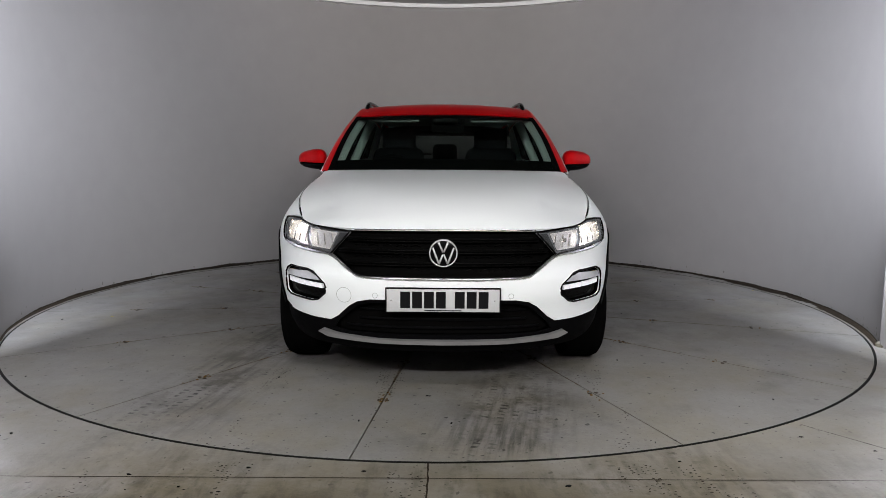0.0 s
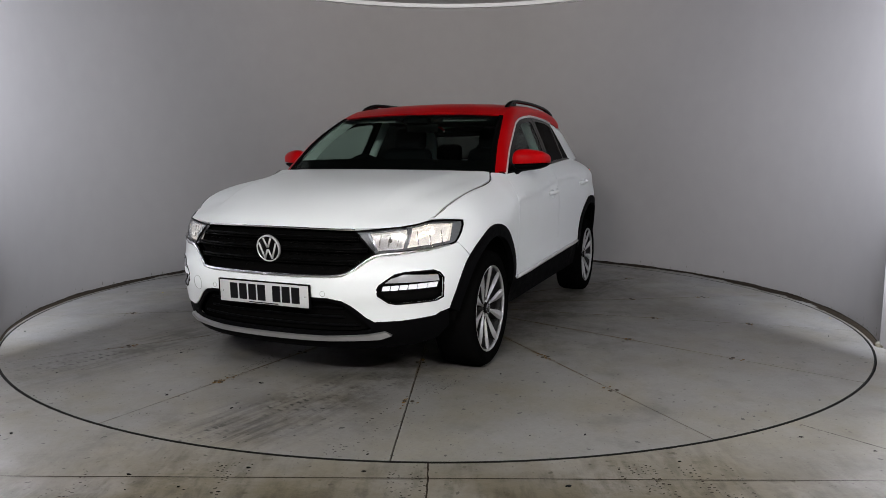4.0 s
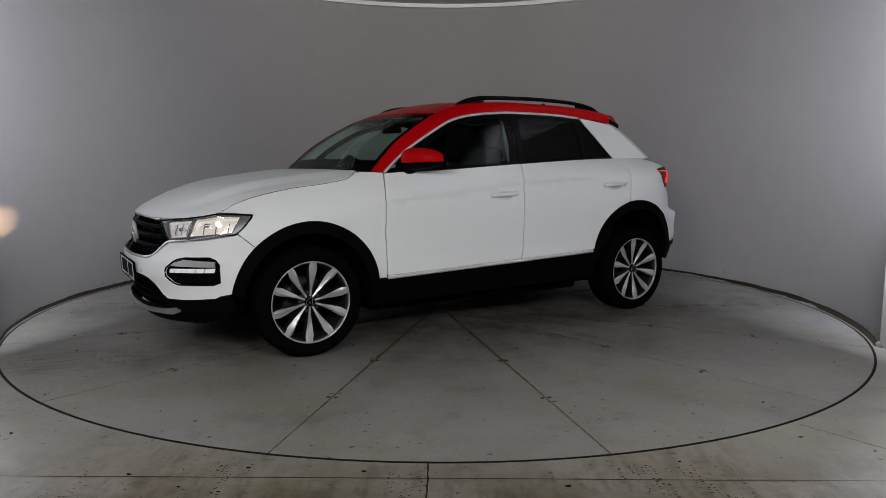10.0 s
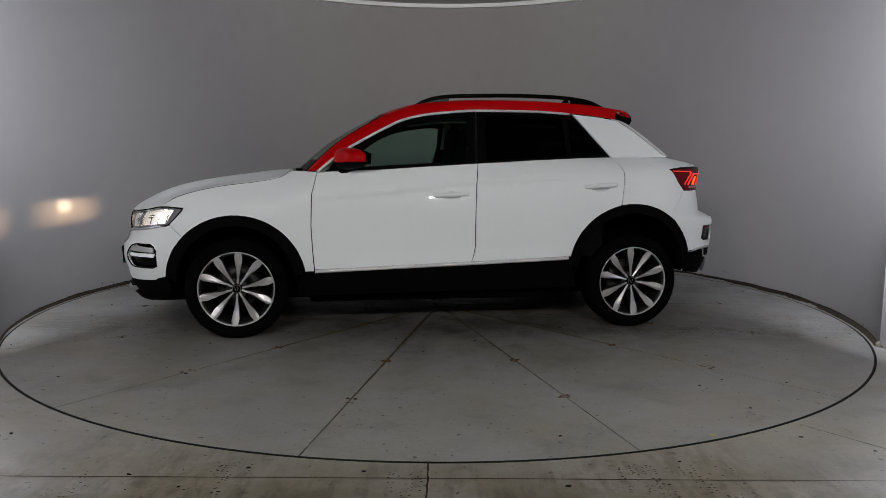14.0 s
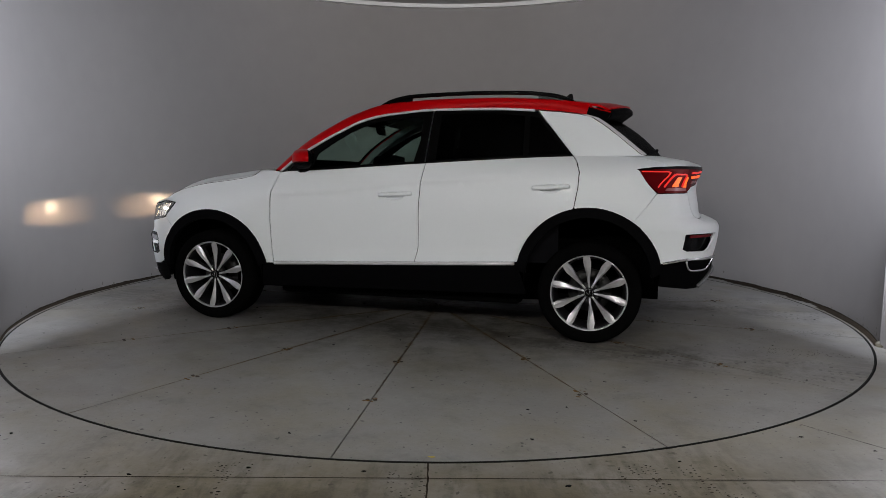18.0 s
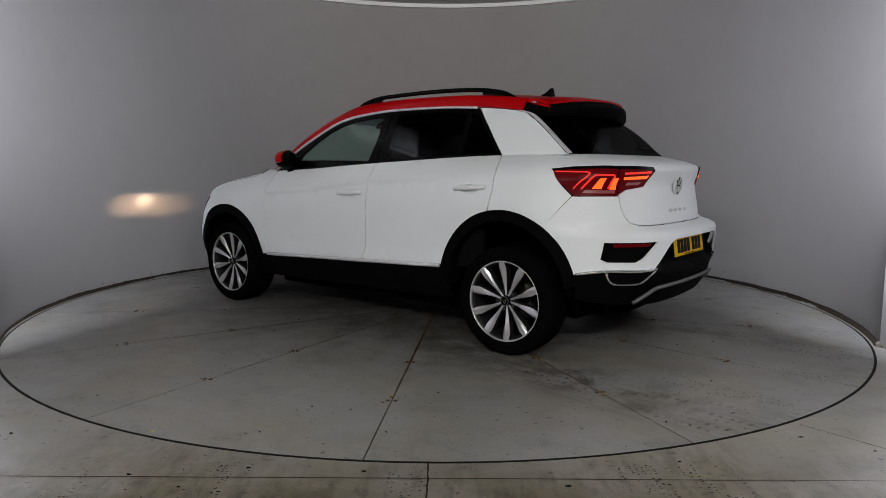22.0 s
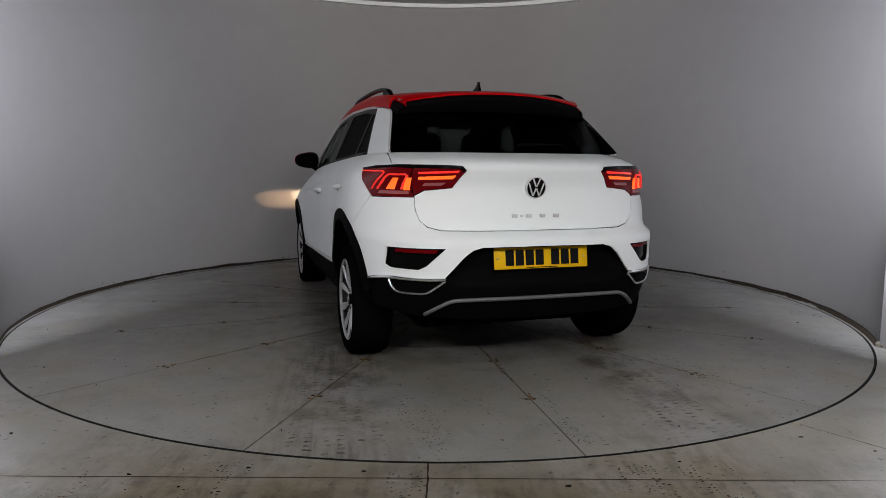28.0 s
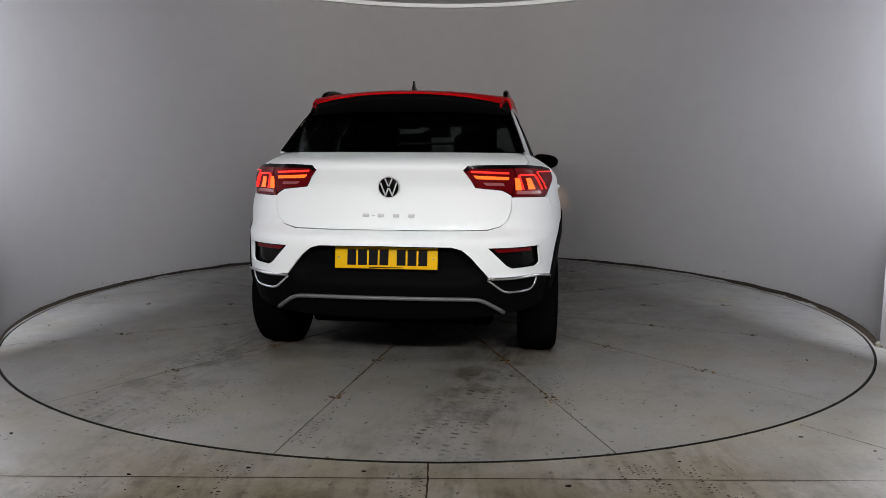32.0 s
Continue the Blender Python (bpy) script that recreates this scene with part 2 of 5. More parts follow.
CEILING = mat("ceiling_board", (0.55, 0.55, 0.55), 0.8, 0, 0, 0.04, 5)
TRIMWHITE = mat("white_trim", (0.80, 0.80, 0.80), 0.5, 0, 0, 0.04, 20)
FLOOR = concrete_mat("concrete_floor", (0.196, 0.191, 0.176), "y")
PLATES = concrete_mat("table_plates", (0.184, 0.181, 0.174), "x")
RUST = mat("rusty_joint", (0.024, 0.015, 0.007), 0.9, 0, 0, 0.5, 60, 0.3)
CRUMBS = mat("ochre_rust", (0.13, 0.075, 0.02), 0.9, 0, 0, 0.4, 60, 0.3, spec=0.1)
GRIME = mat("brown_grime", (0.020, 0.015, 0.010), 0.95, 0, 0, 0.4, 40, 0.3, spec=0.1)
LEAF = mat("yellow_leaf", (0.42, 0.33, 0.03), 0.6, 0, 0, 0.2, 300)
STEELDARK = mat("dark_steel_rim", (0.006, 0.006, 0.006), 0.75, 0.0, 0, 0.2, 60, spec=0.1)

# ---- mesh helpers ----
from mathutils.geometry import delaunay_2d_cdt


def mesh_of(name, verts, faces, smooth=True):
    me = bpy.data.meshes.new(name)
    me.from_pydata([tuple(v) for v in verts], [], [tuple(f) for f in faces])
    me.update()
    if smooth:
        me.polygons.foreach_set("use_smooth", [True] * len(me.polygons))
    return me


def part(name, me, material, parent=None, label=""):
    """Links a mesh or bmesh as one object under a thing or a part."""
    if isinstance(me, bmesh.types.BMesh):
        bm, me = me, bpy.data.meshes.new(name)
        bm.to_mesh(me)
        bm.free()
    me.materials.clear()
    me.materials.append(material)
    ob = new(name, me)
    if parent:
        ob.parent = parent
    return tagged(ob, label)


def resample(poly, step, closed=True):
    out = []
    n = len(poly)
    for i in range(n if closed else n - 1):
        a, b = np.array(poly[i]), np.array(poly[(i + 1) % n])
        k = max(1, int(math.ceil(np.linalg.norm(b - a) / step)))
        out += [tuple(a + (b - a) * j / k) for j in range(k)]
    if not closed:
        out.append(tuple(poly[-1]))
    return out


def smooth_line(pts, step=0.03, closed=False):
    """Catmull-Rom curve through the points, in two or three dimensions."""
    pts = [np.array(p, float) for p in pts]
    n = len(pts)
    out = []
    for i in range(n if closed else n - 1):
        p1, p2 = pts[i], pts[(i + 1) % n]
        p0 = pts[i - 1] if (i > 0 or closed) else 2 * p1 - p2
        p3 = pts[(i + 2) % n] if (i + 2 < n or closed) else 2 * p2 - p1
        k = max(1, int(math.ceil(np.linalg.norm(p2 - p1) / step)))
        for j in range(k):
            t = j / k
            out.append(0.5 * (2 * p1 + (p2 - p0) * t + (2 * p0 - 5 * p1 + 4 * p2 - p3) * t * t + (3 * p1 - p0 - 3 * p2 + p3) * t ** 3))
    if not closed:
        out.append(pts[-1])
    return [tuple(p) for p in out]


def inside(P, poly):
    P, poly = np.asarray(P), np.asarray(poly)
    x, y = P[:, 0][:, None], P[:, 1][:, None]
    x1, y1 = poly[:, 0], poly[:, 1]
    x2, y2 = np.roll(x1, -1), np.roll(y1, -1)
    cross = ((y1 > y) != (y2 > y)) & (x < (x2 - x1) * (y - y1) / np.where(y2 == y1, 1e-12, y2 - y1) + x1)
    return cross.sum(1) % 2 == 1


def sheet(poly, fn, step=0.035, holes=(), thick=0.012, middle=(0, 0, 0.7), creases=()):
    """A panel: the flat outline poly (with holes) filled with fine triangles, laid on the surface fn(u, v), with thickness inwards."""
    loops = [resample(q, step) for q in (poly, *holes)]
    flat = [p for q in loops for p in q]
    edges, base = [], 0
    for q in loops:
        edges += [(base + i, base + (i + 1) % len(q)) for i in range(len(q))]
        base += len(q)
    for q in creases:
        q = [p for p in resample(q, step, False) if inside([p], loops[0])[0]]
        edges += [(len(flat) + i, len(flat) + i + 1) for i in range(len(q) - 1)]
        flat += q
    B = np.array(flat)
    lo, hi = B.min(0), B.max(0)
    gx, gy = np.arange(lo[0] + step / 2, hi[0], step), np.arange(lo[1] + step / 2, hi[1], step)
    if len(gx) and len(gy):
        G = np.array([(x, y) for x in gx for y in gy])
        keep = inside(G, loops[0])
        for q in loops[1:]:
            keep &= ~inside(G, q)
        G = G[keep]
        if len(G):
            d = np.min(np.hypot(G[:, None, 0] - B[None, :, 0], G[:, None, 1] - B[None, :, 1]), 1)
            G = G[d > step * 0.5]
            flat += [tuple(g) for g in G]
    vs, _, fs, *_ = delaunay_2d_cdt([Vector(p) for p in flat], edges, [], 0, 1e-6)
    V = np.array([tuple(v) for v in vs])
    cen = np.array([V[list(f)].mean(0) for f in fs])
    ok = inside(cen, loops[0])
    for q in loops[1:]:
        ok &= ~inside(cen, q)
    kept = []
    for f, k in zip(fs, ok):
        if not k or len(f) != 3:
            continue
        a, b, c = (V[i] for i in f)
        area2 = abs((b[0] - a[0]) * (c[1] - a[1]) - (b[1] - a[1]) * (c[0] - a[0]))
        if max(f) < base and area2 < 0.07 * step * max(np.linalg.norm(b - a), np.linalg.norm(c - b), np.linalg.norm(a - c)):
            continue      # sliver along the outline
        kept.append(list(f))
    tris = np.array(kept)
    X = np.array([fn(u, v) for u, v in V])
    return solid(X, tris, thick, middle)


def solid(X, tris, thick, middle=(0, 0, 0.7)):
    """Closes a triangle sheet into a thin solid; the outer face points away from middle."""
    tris = np.asarray(tris)
    N = np.zeros_like(X)
    fn_ = np.cross(X[tris[:, 1]] - X[tris[:, 0]], X[tris[:, 2]] - X[tris[:, 0]])
    c = X[tris].mean(1) - np.array(middle)
    if (fn_ * c).sum() < 0:
        tris = tris[:, ::-1]
        fn_ = -fn_
    for k in range(3):
        np.add.at(N, tris[:, k], fn_)
    N /= np.maximum(np.linalg.norm(N, axis=1), 1e-12)[:, None]
    Y = X - N * thick
    n = len(X)
    seen = {}
    for t in tris:
        for i in range(3):
            a, b = int(t[i]), int(t[(i + 1) % 3])
            seen[(a, b)] = seen.get((a, b), 0) + 1
    rim = [(a, b) for (a, b) in seen if (b, a) not in seen]
    verts = [*X, *Y]
    faces = [tuple(int(i) for i in t) for t in tris] + [tuple(int(i) + n for i in t[::-1]) for t in tris]
    dup = {}
    for a, b in rim:
        for i in (a, b):
            if i not in dup:
                dup[i] = len(verts)
                verts += [X[i], Y[i]]
        faces.append((dup[a] + 1, dup[b] + 1, dup[b], dup[a]))
    return verts, faces


def loft(rows, thick=0.012, middle=(0, 0, 0.7)):
    """A panel from equal rows of points."""
    R = np.array(rows, float)
    a, b, _ = R.shape
    t = []
    for i in range(a - 1):
        for j in range(b - 1):
            p, q, r, s = i * b + j, i * b + j + 1, (i + 1) * b + j + 1, (i + 1) * b + j
            t += [(p, q, r), (p, r, s)]
    return solid(R.reshape(-1, 3), np.array(t), thick, middle)


def flipped(vf):
    return [(v[0], -v[1], v[2]) for v in vf[0]], [tuple(reversed(f)) for f in vf[1]]


def tube(points, radius, sides=8, squash=1.0, closed=False):
    """A rounded bar along points."""
    P = [Vector(p) for p in points]
    n = len(P)
    verts, faces = [], []
    for i, p in enumerate(P):
        d = (P[(i + 1) % n] - P[i - 1]) if closed else (P[min(i + 1, n - 1)] - P[max(i - 1, 0)])
        d.normalize()
        s = d.cross(Vector((0, 0, 1)))
        if s.length < 1e-4:
            s = Vector((1, 0, 0))
        s.normalize()
        w = s.cross(d)
        r = radius[i] if isinstance(radius, (list, tuple)) else radius
        for k in range(sides):
            a = 2 * math.pi * k / sides
            verts.append(p + s * (r * math.cos(a)) + w * (r * squash * math.sin(a)))
    for i in range(n if closed else n - 1):
        j = (i + 1) % n
        for k in range(sides):
            m = (k + 1) % sides
            faces.append((i * sides + k, i * sides + m, j * sides + m, j * sides + k))
    if not closed:
        faces += [tuple(range(sides))[::-1], tuple((n - 1) * sides + k for k in range(sides))]
    return verts, faces


def lathe(profile, seg=48, closed=False):
    """Turns a profile of (radius, y) about the y axis."""
    verts, faces = [], []
    m = len(profile)
    for i in range(seg):
        a = 2 * math.pi * i / seg
        verts += [(r * math.cos(a), y, r * math.sin(a)) for r, y in profile]
    for i in range(seg):
        for k in range(m if closed else m - 1):
            n = (k + 1) % m
            j = (i + 1) % seg
            faces.append((i * m + k, j * m + k, j * m + n, i * m + n))
    return verts, faces


def block(x0, x1, y0, y1, z0, z1, bevel=0.0, seg=2):
    bm = bmesh.new()
    bmesh.ops.create_cube(bm, size=1)
    for v in bm.verts:
        v.co = Vector(((x0 + x1) / 2 + v.co.x * (x1 - x0), (y0 + y1) / 2 + v.co.y * (y1 - y0), (z0 + z1) / 2 + v.co.z * (z1 - z0)))
    if bevel:
        bmesh.ops.bevel(bm, geom=bm.edges[:], offset=bevel, segments=seg, affect="EDGES", profile=0.5)
        for f in bm.faces:
            f.smooth = seg > 1
    return bm


def lined(ob, lining):
    """The inner face of a panel takes another material."""
    me = ob.data
    me.materials.append(lining)
    k = sum(1 for p in me.polygons if len(p.vertices) == 3) // 2
    for p in me.polygons[k:]:
        if len(p.vertices) == 3:
            p.material_index = 1
    return ob


def put(name, vf, material, parent, label="", smooth=True):
    return part(name, mesh_of(name, vf[0], vf[1], smooth), material, parent, label)

# ---- the booth ----


MOUTH_Y = 4.12


def wall_path(r):
    """Plan of the booth wall: a circle that is left open towards the camera."""
    a0 = -math.asin((BOOTH[1] - MOUTH_Y) / BOOTH_R)
    return [(BOOTH[0] + r * math.cos(a), BOOTH[1] + r * math.sin(a)) for a in np.linspace(a0, math.pi - a0, 220)]


def upright(name, path_a, path_b, z0, z1, material, label, category):
    n = len(path_a)
    verts = []
    for (ax, ay), (bx, by) in zip(path_a, path_b):
        verts += [(ax, ay, z0), (ax, ay, z1), (bx, by, z1), (bx, by, z0)]
    faces = [(i * 4 + k, i * 4 + (k + 1) % 4, i * 4 + 4 + (k + 1) % 4, i * 4 + 4 + k) for i in range(n - 1) for k in range(4)]
    faces += [(3, 2, 1, 0), (n * 4 - 4, n * 4 - 3, n * 4 - 2, n * 4 - 1)]
    me = mesh_of(name, verts, faces)
    for e in me.edges:
        p, q = (me.vertices[i].co for i in e.vertices)
        e.use_edge_sharp = abs(p.z - q.z) < 0.01
    return tagged(part(name, me, material), label, category, kind="structure")


upright("wall_round", wall_path(BOOTH_R), wall_path(BOOTH_R + 0.15), 0.0, CEIL_Z + 0.04, WALL, "grey-white painted curved wall round the turntable", "wall")
upright("trim", wall_path(BOOTH_R - 0.055), wall_path(BOOTH_R + 0.004), CEIL_Z, CEIL_Z + 0.05, TRIMWHITE, "white edging strip along the top of the curved wall", "trim")
for s in (-1, 1):
    tagged(part("wall_side", block(min(s * 2.69, s * 4.6) - 0.02, max(s * 2.69, s * 4.6) - 0.02, MOUTH_Y - 0.14, MOUTH_Y - 0.004, 0, CEIL_Z + 0.04), WALL),
           "plain painted wall beside the mouth of the booth", "wall", kind="structure")
    tagged(part("wall_flank", block(s * 4.6 - 0.1, s * 4.6 + 0.1, -3.2, MOUTH_Y + 0.1, 0, CEIL_Z + 0.04), WALL),
           "plain painted side wall of the camera space", "wall", kind="structure")
tagged(part("wall_back", block(-4.7, 4.7, -3.4, -3.2, 0, CEIL_Z + 0.04), WALL), "plain painted wall behind the camera", "wall", kind="structure")
tagged(part("ceiling", block(-4.7, 4.7, -3.4, 9.0, CEIL_Z + 0.06, CEIL_Z + 0.2), DARK_CEILING), "dark grey ceiling board", "ceiling", kind="structure")
upright("ceiling_border", wall_path(BOOTH_R - 0.55), wall_path(BOOTH_R + 0.1), CEIL_Z + 0.042, CEIL_Z + 0.056, CEILING, "pale grey border of the ceiling along the curved wall", "ceiling")


def disc_outline(cx, cy, r, n=160):
    return [(cx + r * math.cos(2 * math.pi * i / n), cy + r * math.sin(2 * math.pi * i / n)) for i in range(n)]


# concrete floor with the round pit for the table
RIM = TABLE_R + 0.008
floor_vf = sheet([(-12, -8), (12, -8), (12, 14), (-12, 14)], lambda u, v: (u, v, 0.0), 2.0, [resample(disc_outline(*AXIS, RIM), 1.0)], 0.2, (0, 0, -5))
tagged(put("floor", floor_vf, FLOOR, None, "", False), "worn grey concrete floor with dark tyre dirt", "floor", kind="structure")
pit = lathe([(0.01, -0.09), (RIM + 0.05, -0.09)], 96)
pit_ob = put("pit_floor", pit, DARK, None, "", False)
pit_ob.matrix_world = pose(*AXIS, 0, 90, 0, 0)
tagged(pit_ob, "dark steel bed under the turntable", "floor", kind="structure")
# saw-cut joints of the fixed floor
for a, b, w in (((-3.2, 2.29), (3.2, 2.29), 0.0042), ((-0.047, 1.2), (-0.050, 2.414), 0.007), ((1.52, 2.82), (2.6, 1.45), 0.004)):
    d = Vector((b[0] - a[0], b[1] - a[1], 0))
    n = Vector((-d.y, d.x, 0)).normalized() * w / 2
    jag = [Vector((a[0], a[1], 0)) + d * i / 40 + n * random.uniform(-0.6, 0.6) for i in range(41)]
    verts = [p + n * random.uniform(0.5, 1.4) + Vector((0, 0, 0.002)) for p in jag] + [p - n * random.uniform(0.5, 1.4) + Vector((0, 0, 0.002)) for p in jag]
    tagged(put("floor_joint", (verts, [(i, i + 1, 42 + i, 41 + i) for i in range(40)]), GRIME, None, "", False),
           "dirty dark joint cut in the concrete floor", "joint", kind="structure")

# ragged line of grime along the wall foot; its floor part also paints shade
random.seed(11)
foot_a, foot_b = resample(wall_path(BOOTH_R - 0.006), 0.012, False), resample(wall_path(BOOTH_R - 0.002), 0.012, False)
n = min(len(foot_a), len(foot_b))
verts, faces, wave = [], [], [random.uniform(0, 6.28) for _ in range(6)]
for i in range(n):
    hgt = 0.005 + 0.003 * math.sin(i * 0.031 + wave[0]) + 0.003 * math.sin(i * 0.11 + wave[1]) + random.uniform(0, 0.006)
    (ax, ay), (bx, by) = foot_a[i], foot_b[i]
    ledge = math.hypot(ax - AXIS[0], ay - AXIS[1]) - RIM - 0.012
    # reaches out towards the rim, darkening the floor ring where little light falls
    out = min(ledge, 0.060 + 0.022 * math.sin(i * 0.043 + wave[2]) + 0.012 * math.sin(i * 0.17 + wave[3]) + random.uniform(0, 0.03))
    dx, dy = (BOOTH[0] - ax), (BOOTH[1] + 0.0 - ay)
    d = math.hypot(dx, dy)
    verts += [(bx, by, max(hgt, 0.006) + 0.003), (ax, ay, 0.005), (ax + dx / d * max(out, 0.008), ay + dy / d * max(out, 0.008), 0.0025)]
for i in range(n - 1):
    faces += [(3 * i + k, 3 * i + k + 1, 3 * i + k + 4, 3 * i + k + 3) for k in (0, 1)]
tagged(put("wall_foot_dirt_shade", (verts, faces), GRIME, None, "", False), "brown ragged dirt and painted shade along the foot of the curved wall", "dirt", kind="structure")

# scuffs and splashes just above the wall foot
random.seed(5)
verts, faces = [], []
for _ in range(70):
    a, z = random.uniform(-0.55, math.pi + 0.55), 0.012 + abs(random.gauss(0, 0.035))
    tall, wide = random.uniform(0.004, 0.022), random.uniform(0.003, 0.012)
    n0 = len(verts)
    for k in range(7):
        w = 2 * math.pi * k / 7
        q = random.uniform(0.5, 1.2)
        b = a + wide * q * math.cos(w) / BOOTH_R
        r = BOOTH_R - 0.0025
        verts.append((BOOTH[0] + r * math.cos(b), BOOTH[1] + r * math.sin(b), max(0.004, z + tall * q * math.sin(w))))
    faces.append(tuple(range(n0, n0 + 7)))
tagged(put("wall_scuffs", (verts, faces), SMUDGE, None, "", False), "brown scuffs and splashes low on the curved wall", "dirt", kind="stuff")

# ---- turntable ----
table = tagged(new("turntable"), "round grey turntable of fourteen plates with rusty joints", "turntable")
hub_base = lathe([(0.02, -0.07), (TABLE_R - 0.002, -0.07), (TABLE_R - 0.002, -0.012), (0.02, -0.012)], 120)
ob = put("table_bed", hub_base, RUST, table, "rusty steel bed showing in the joints", False)
ob.matrix_local = pose(0, 0, 0, 90, 0, 0)
for k in range(14):
    a0, a1 = radians(-98.9 + k * 25.714), radians(-98.9 + (k + 1) * 25.714)
    gap = 0.0028
    poly = []
    for i in range(15):
        a = a0 + (a1 - a0) * i / 14
        a = min(max(a, a0 + gap / TABLE_R), a1 - gap / TABLE_R)
        poly.append((TABLE_R * math.cos(a), TABLE_R * math.sin(a)))
    am = (a0 + a1) / 2
    tip = gap / math.sin((a1 - a0) / 2)
    poly.append((tip * math.cos(am), tip * math.sin(am)))
    n = len(poly)
    verts = [(x, y, 0.0) for x, y in poly] + [(x, y, -0.011) for x, y in poly]
    faces = [tuple(range(n)), tuple(range(2 * n - 1, n - 1, -1))] + [(i + n, (i + 1) % n + n, (i + 1) % n, i) for i in range(n)]
    put("plate", (verts, faces), PLATES, table, "", False)
    # bolt pairs by each joint
    for r in (2.26, 1.62):
        for s in (-1, 1):
            x, y = r * math.cos(a0) - s * 0.018 * math.sin(a0), r * math.sin(a0) + s * 0.018 * math.cos(a0)
            b = lathe([(0.0005, 0.0025), (0.009, 0.0025), (0.0105, 0.001), (0.0105, -0.004)], 10)
            o = put("bolt", b, RUST, table)
            o.matrix_local = pose(x, y, 0, 90, 0, 0)
random.seed(31)
for k in range(14):
    a = radians(-98.9 + k * 25.714)
    for r in (2.26, 1.62):
        verts, faces = [], []
        for _ in range(random.randint(5, 11)):
            t, u, q = random.gauss(0, 0.045), random.gauss(0, 0.016), random.uniform(0.003, 0.009)
            x, y = (r + t) * math.cos(a) - u * math.sin(a), (r + t) * math.sin(a) + u * math.cos(a)
            n0 = len(verts)
            verts += [(x + q * 1.6 * math.cos(w), y + q * math.sin(w), 0.0006) for w in (0.2, 1.4, 2.7, 3.8, 5.2)] + [(x, y, random.uniform(0.002, 0.004))]
            faces += [(n0 + i, n0 + (i + 1) % 5, n0 + 5) for i in range(5)]
        tagged(put("rust_crumbs", (verts, faces), CRUMBS, table, "ochre crumbs of rust by a joint bolt", False), kind="stuff")
rim = lathe([(TABLE_R - 0.006, 0.0015), (TABLE_R + 0.0015, 0.0015), (TABLE_R + 0.0015, -0.05), (TABLE_R - 0.006, -0.05)], 200, True)
ob = put("table_rim", rim, STEELDARK, table, "dark steel edge of the turntable")
ob.matrix_local = pose(0, 0, 0, 90, 0, 0)

# loose flakes of dirt on the table
random.seed(7)


def flakes(count, spot, low, high):
    verts, faces = [], []
    for _ in range(count):
        x, y = spot()
        r, a0 = random.uniform(low, high), random.uniform(0, 6.28)
        n0 = len(verts)
        k = 5
        for z in (0.0004, random.uniform(0.002, 0.005)):
            for i in range(k):
                a = a0 + 2 * math.pi * i / k
                q = r * random.uniform(0.5, 1.2) * (1.0 if z < 0.001 else 0.8)
                verts.append((x + 1.5 * q * math.cos(a), y + q * 0.7 * math.sin(a), z))
        faces += [tuple(n0 + k + i for i in range(k))] + [(n0 + i, n0 + (i + 1) % k, n0 + k + (i + 1) % k, n0 + k + i) for i in range(k)]
    return verts, faces


def on_table():
    r, a = TABLE_R * math.sqrt(random.random()) * 0.985, random.uniform(0, 6.283)
    return r * math.cos(a), r * math.sin(a)


tagged(put("dirt_flakes", flakes(80, on_table, 0.003, 0.008), INK, table, "dark loose dirt flakes", False), kind="stuff")
for x, y, a in ((1.18, -2.625, 20), (-0.9, 2.2, 80)):
    vf = sheet([(-0.014, 0), (-0.004, 0.006), (0.012, 0.003), (0.016, -0.002), (0, -0.005)], lambda u, v: (u, v, 0.0015 + 6 * u * u), 0.006, (), 0.001, (0, 0, -1))
    o = put("leaf_scrap", vf, LEAF, table, "scrap of yellow leaf")
    o.matrix_local = pose(x, y, 0.001, 0, 0, a)


def on_floor():
    while True:
        x, y = random.uniform(-3.0, 3.0), random.uniform(1.5, 4.2)
        if math.hypot(x - AXIS[0], y - AXIS[1]) > TABLE_R + 0.04:
            return x, y


tagged(put("dirt_flakes", flakes(60, on_floor, 0.003, 0.010), INK, None, "", False), "dark loose dirt flakes on the concrete floor", "dirt", kind="stuff")

# broken tread prints of tyres that rolled in and out
random.seed(23)


def tread_marks(lanes, a0, a1, keep):
    """Short dark dashes in rows across each lane; a runs along the lane."""
    verts, faces = [], []
    for off, wide in lanes:
        wave = [random.uniform(0, 6.28) for _ in range(3)]
        n = int((a1 - a0) / 0.017)
        for i in range(n):
            a = a0 + (a1 - a0) * i / n
            for k in range(-4, 5):
                patch = math.sin(a * 5.1 + wave[0]) + math.sin(a * 11.0 + k * 0.9 + wave[1]) + 0.7 * math.sin(k * 1.9 + wave[2])
                if patch < 0.15 or random.random() > keep or not -1 < k / 4.4 < 1:
                    continue
                c = off + wide * k / 4.4 + random.uniform(-0.004, 0.004)
                b = a + random.uniform(-0.006, 0.006)
                w, h, sk = random.uniform(0.002, 0.006), random.uniform(0.001, 0.003), random.uniform(-0.005, 0.005)
                n0 = len(verts)
                verts += [(b - h, c - w, 0.0015), (b + h, c - w + 0.001, 0.0015), (b + h + sk, c + w, 0.0018), (b - h + sk, c + w, 0.0018)]
                faces.append((n0, n0 + 1, n0 + 2, n0 + 3))
    return verts, faces


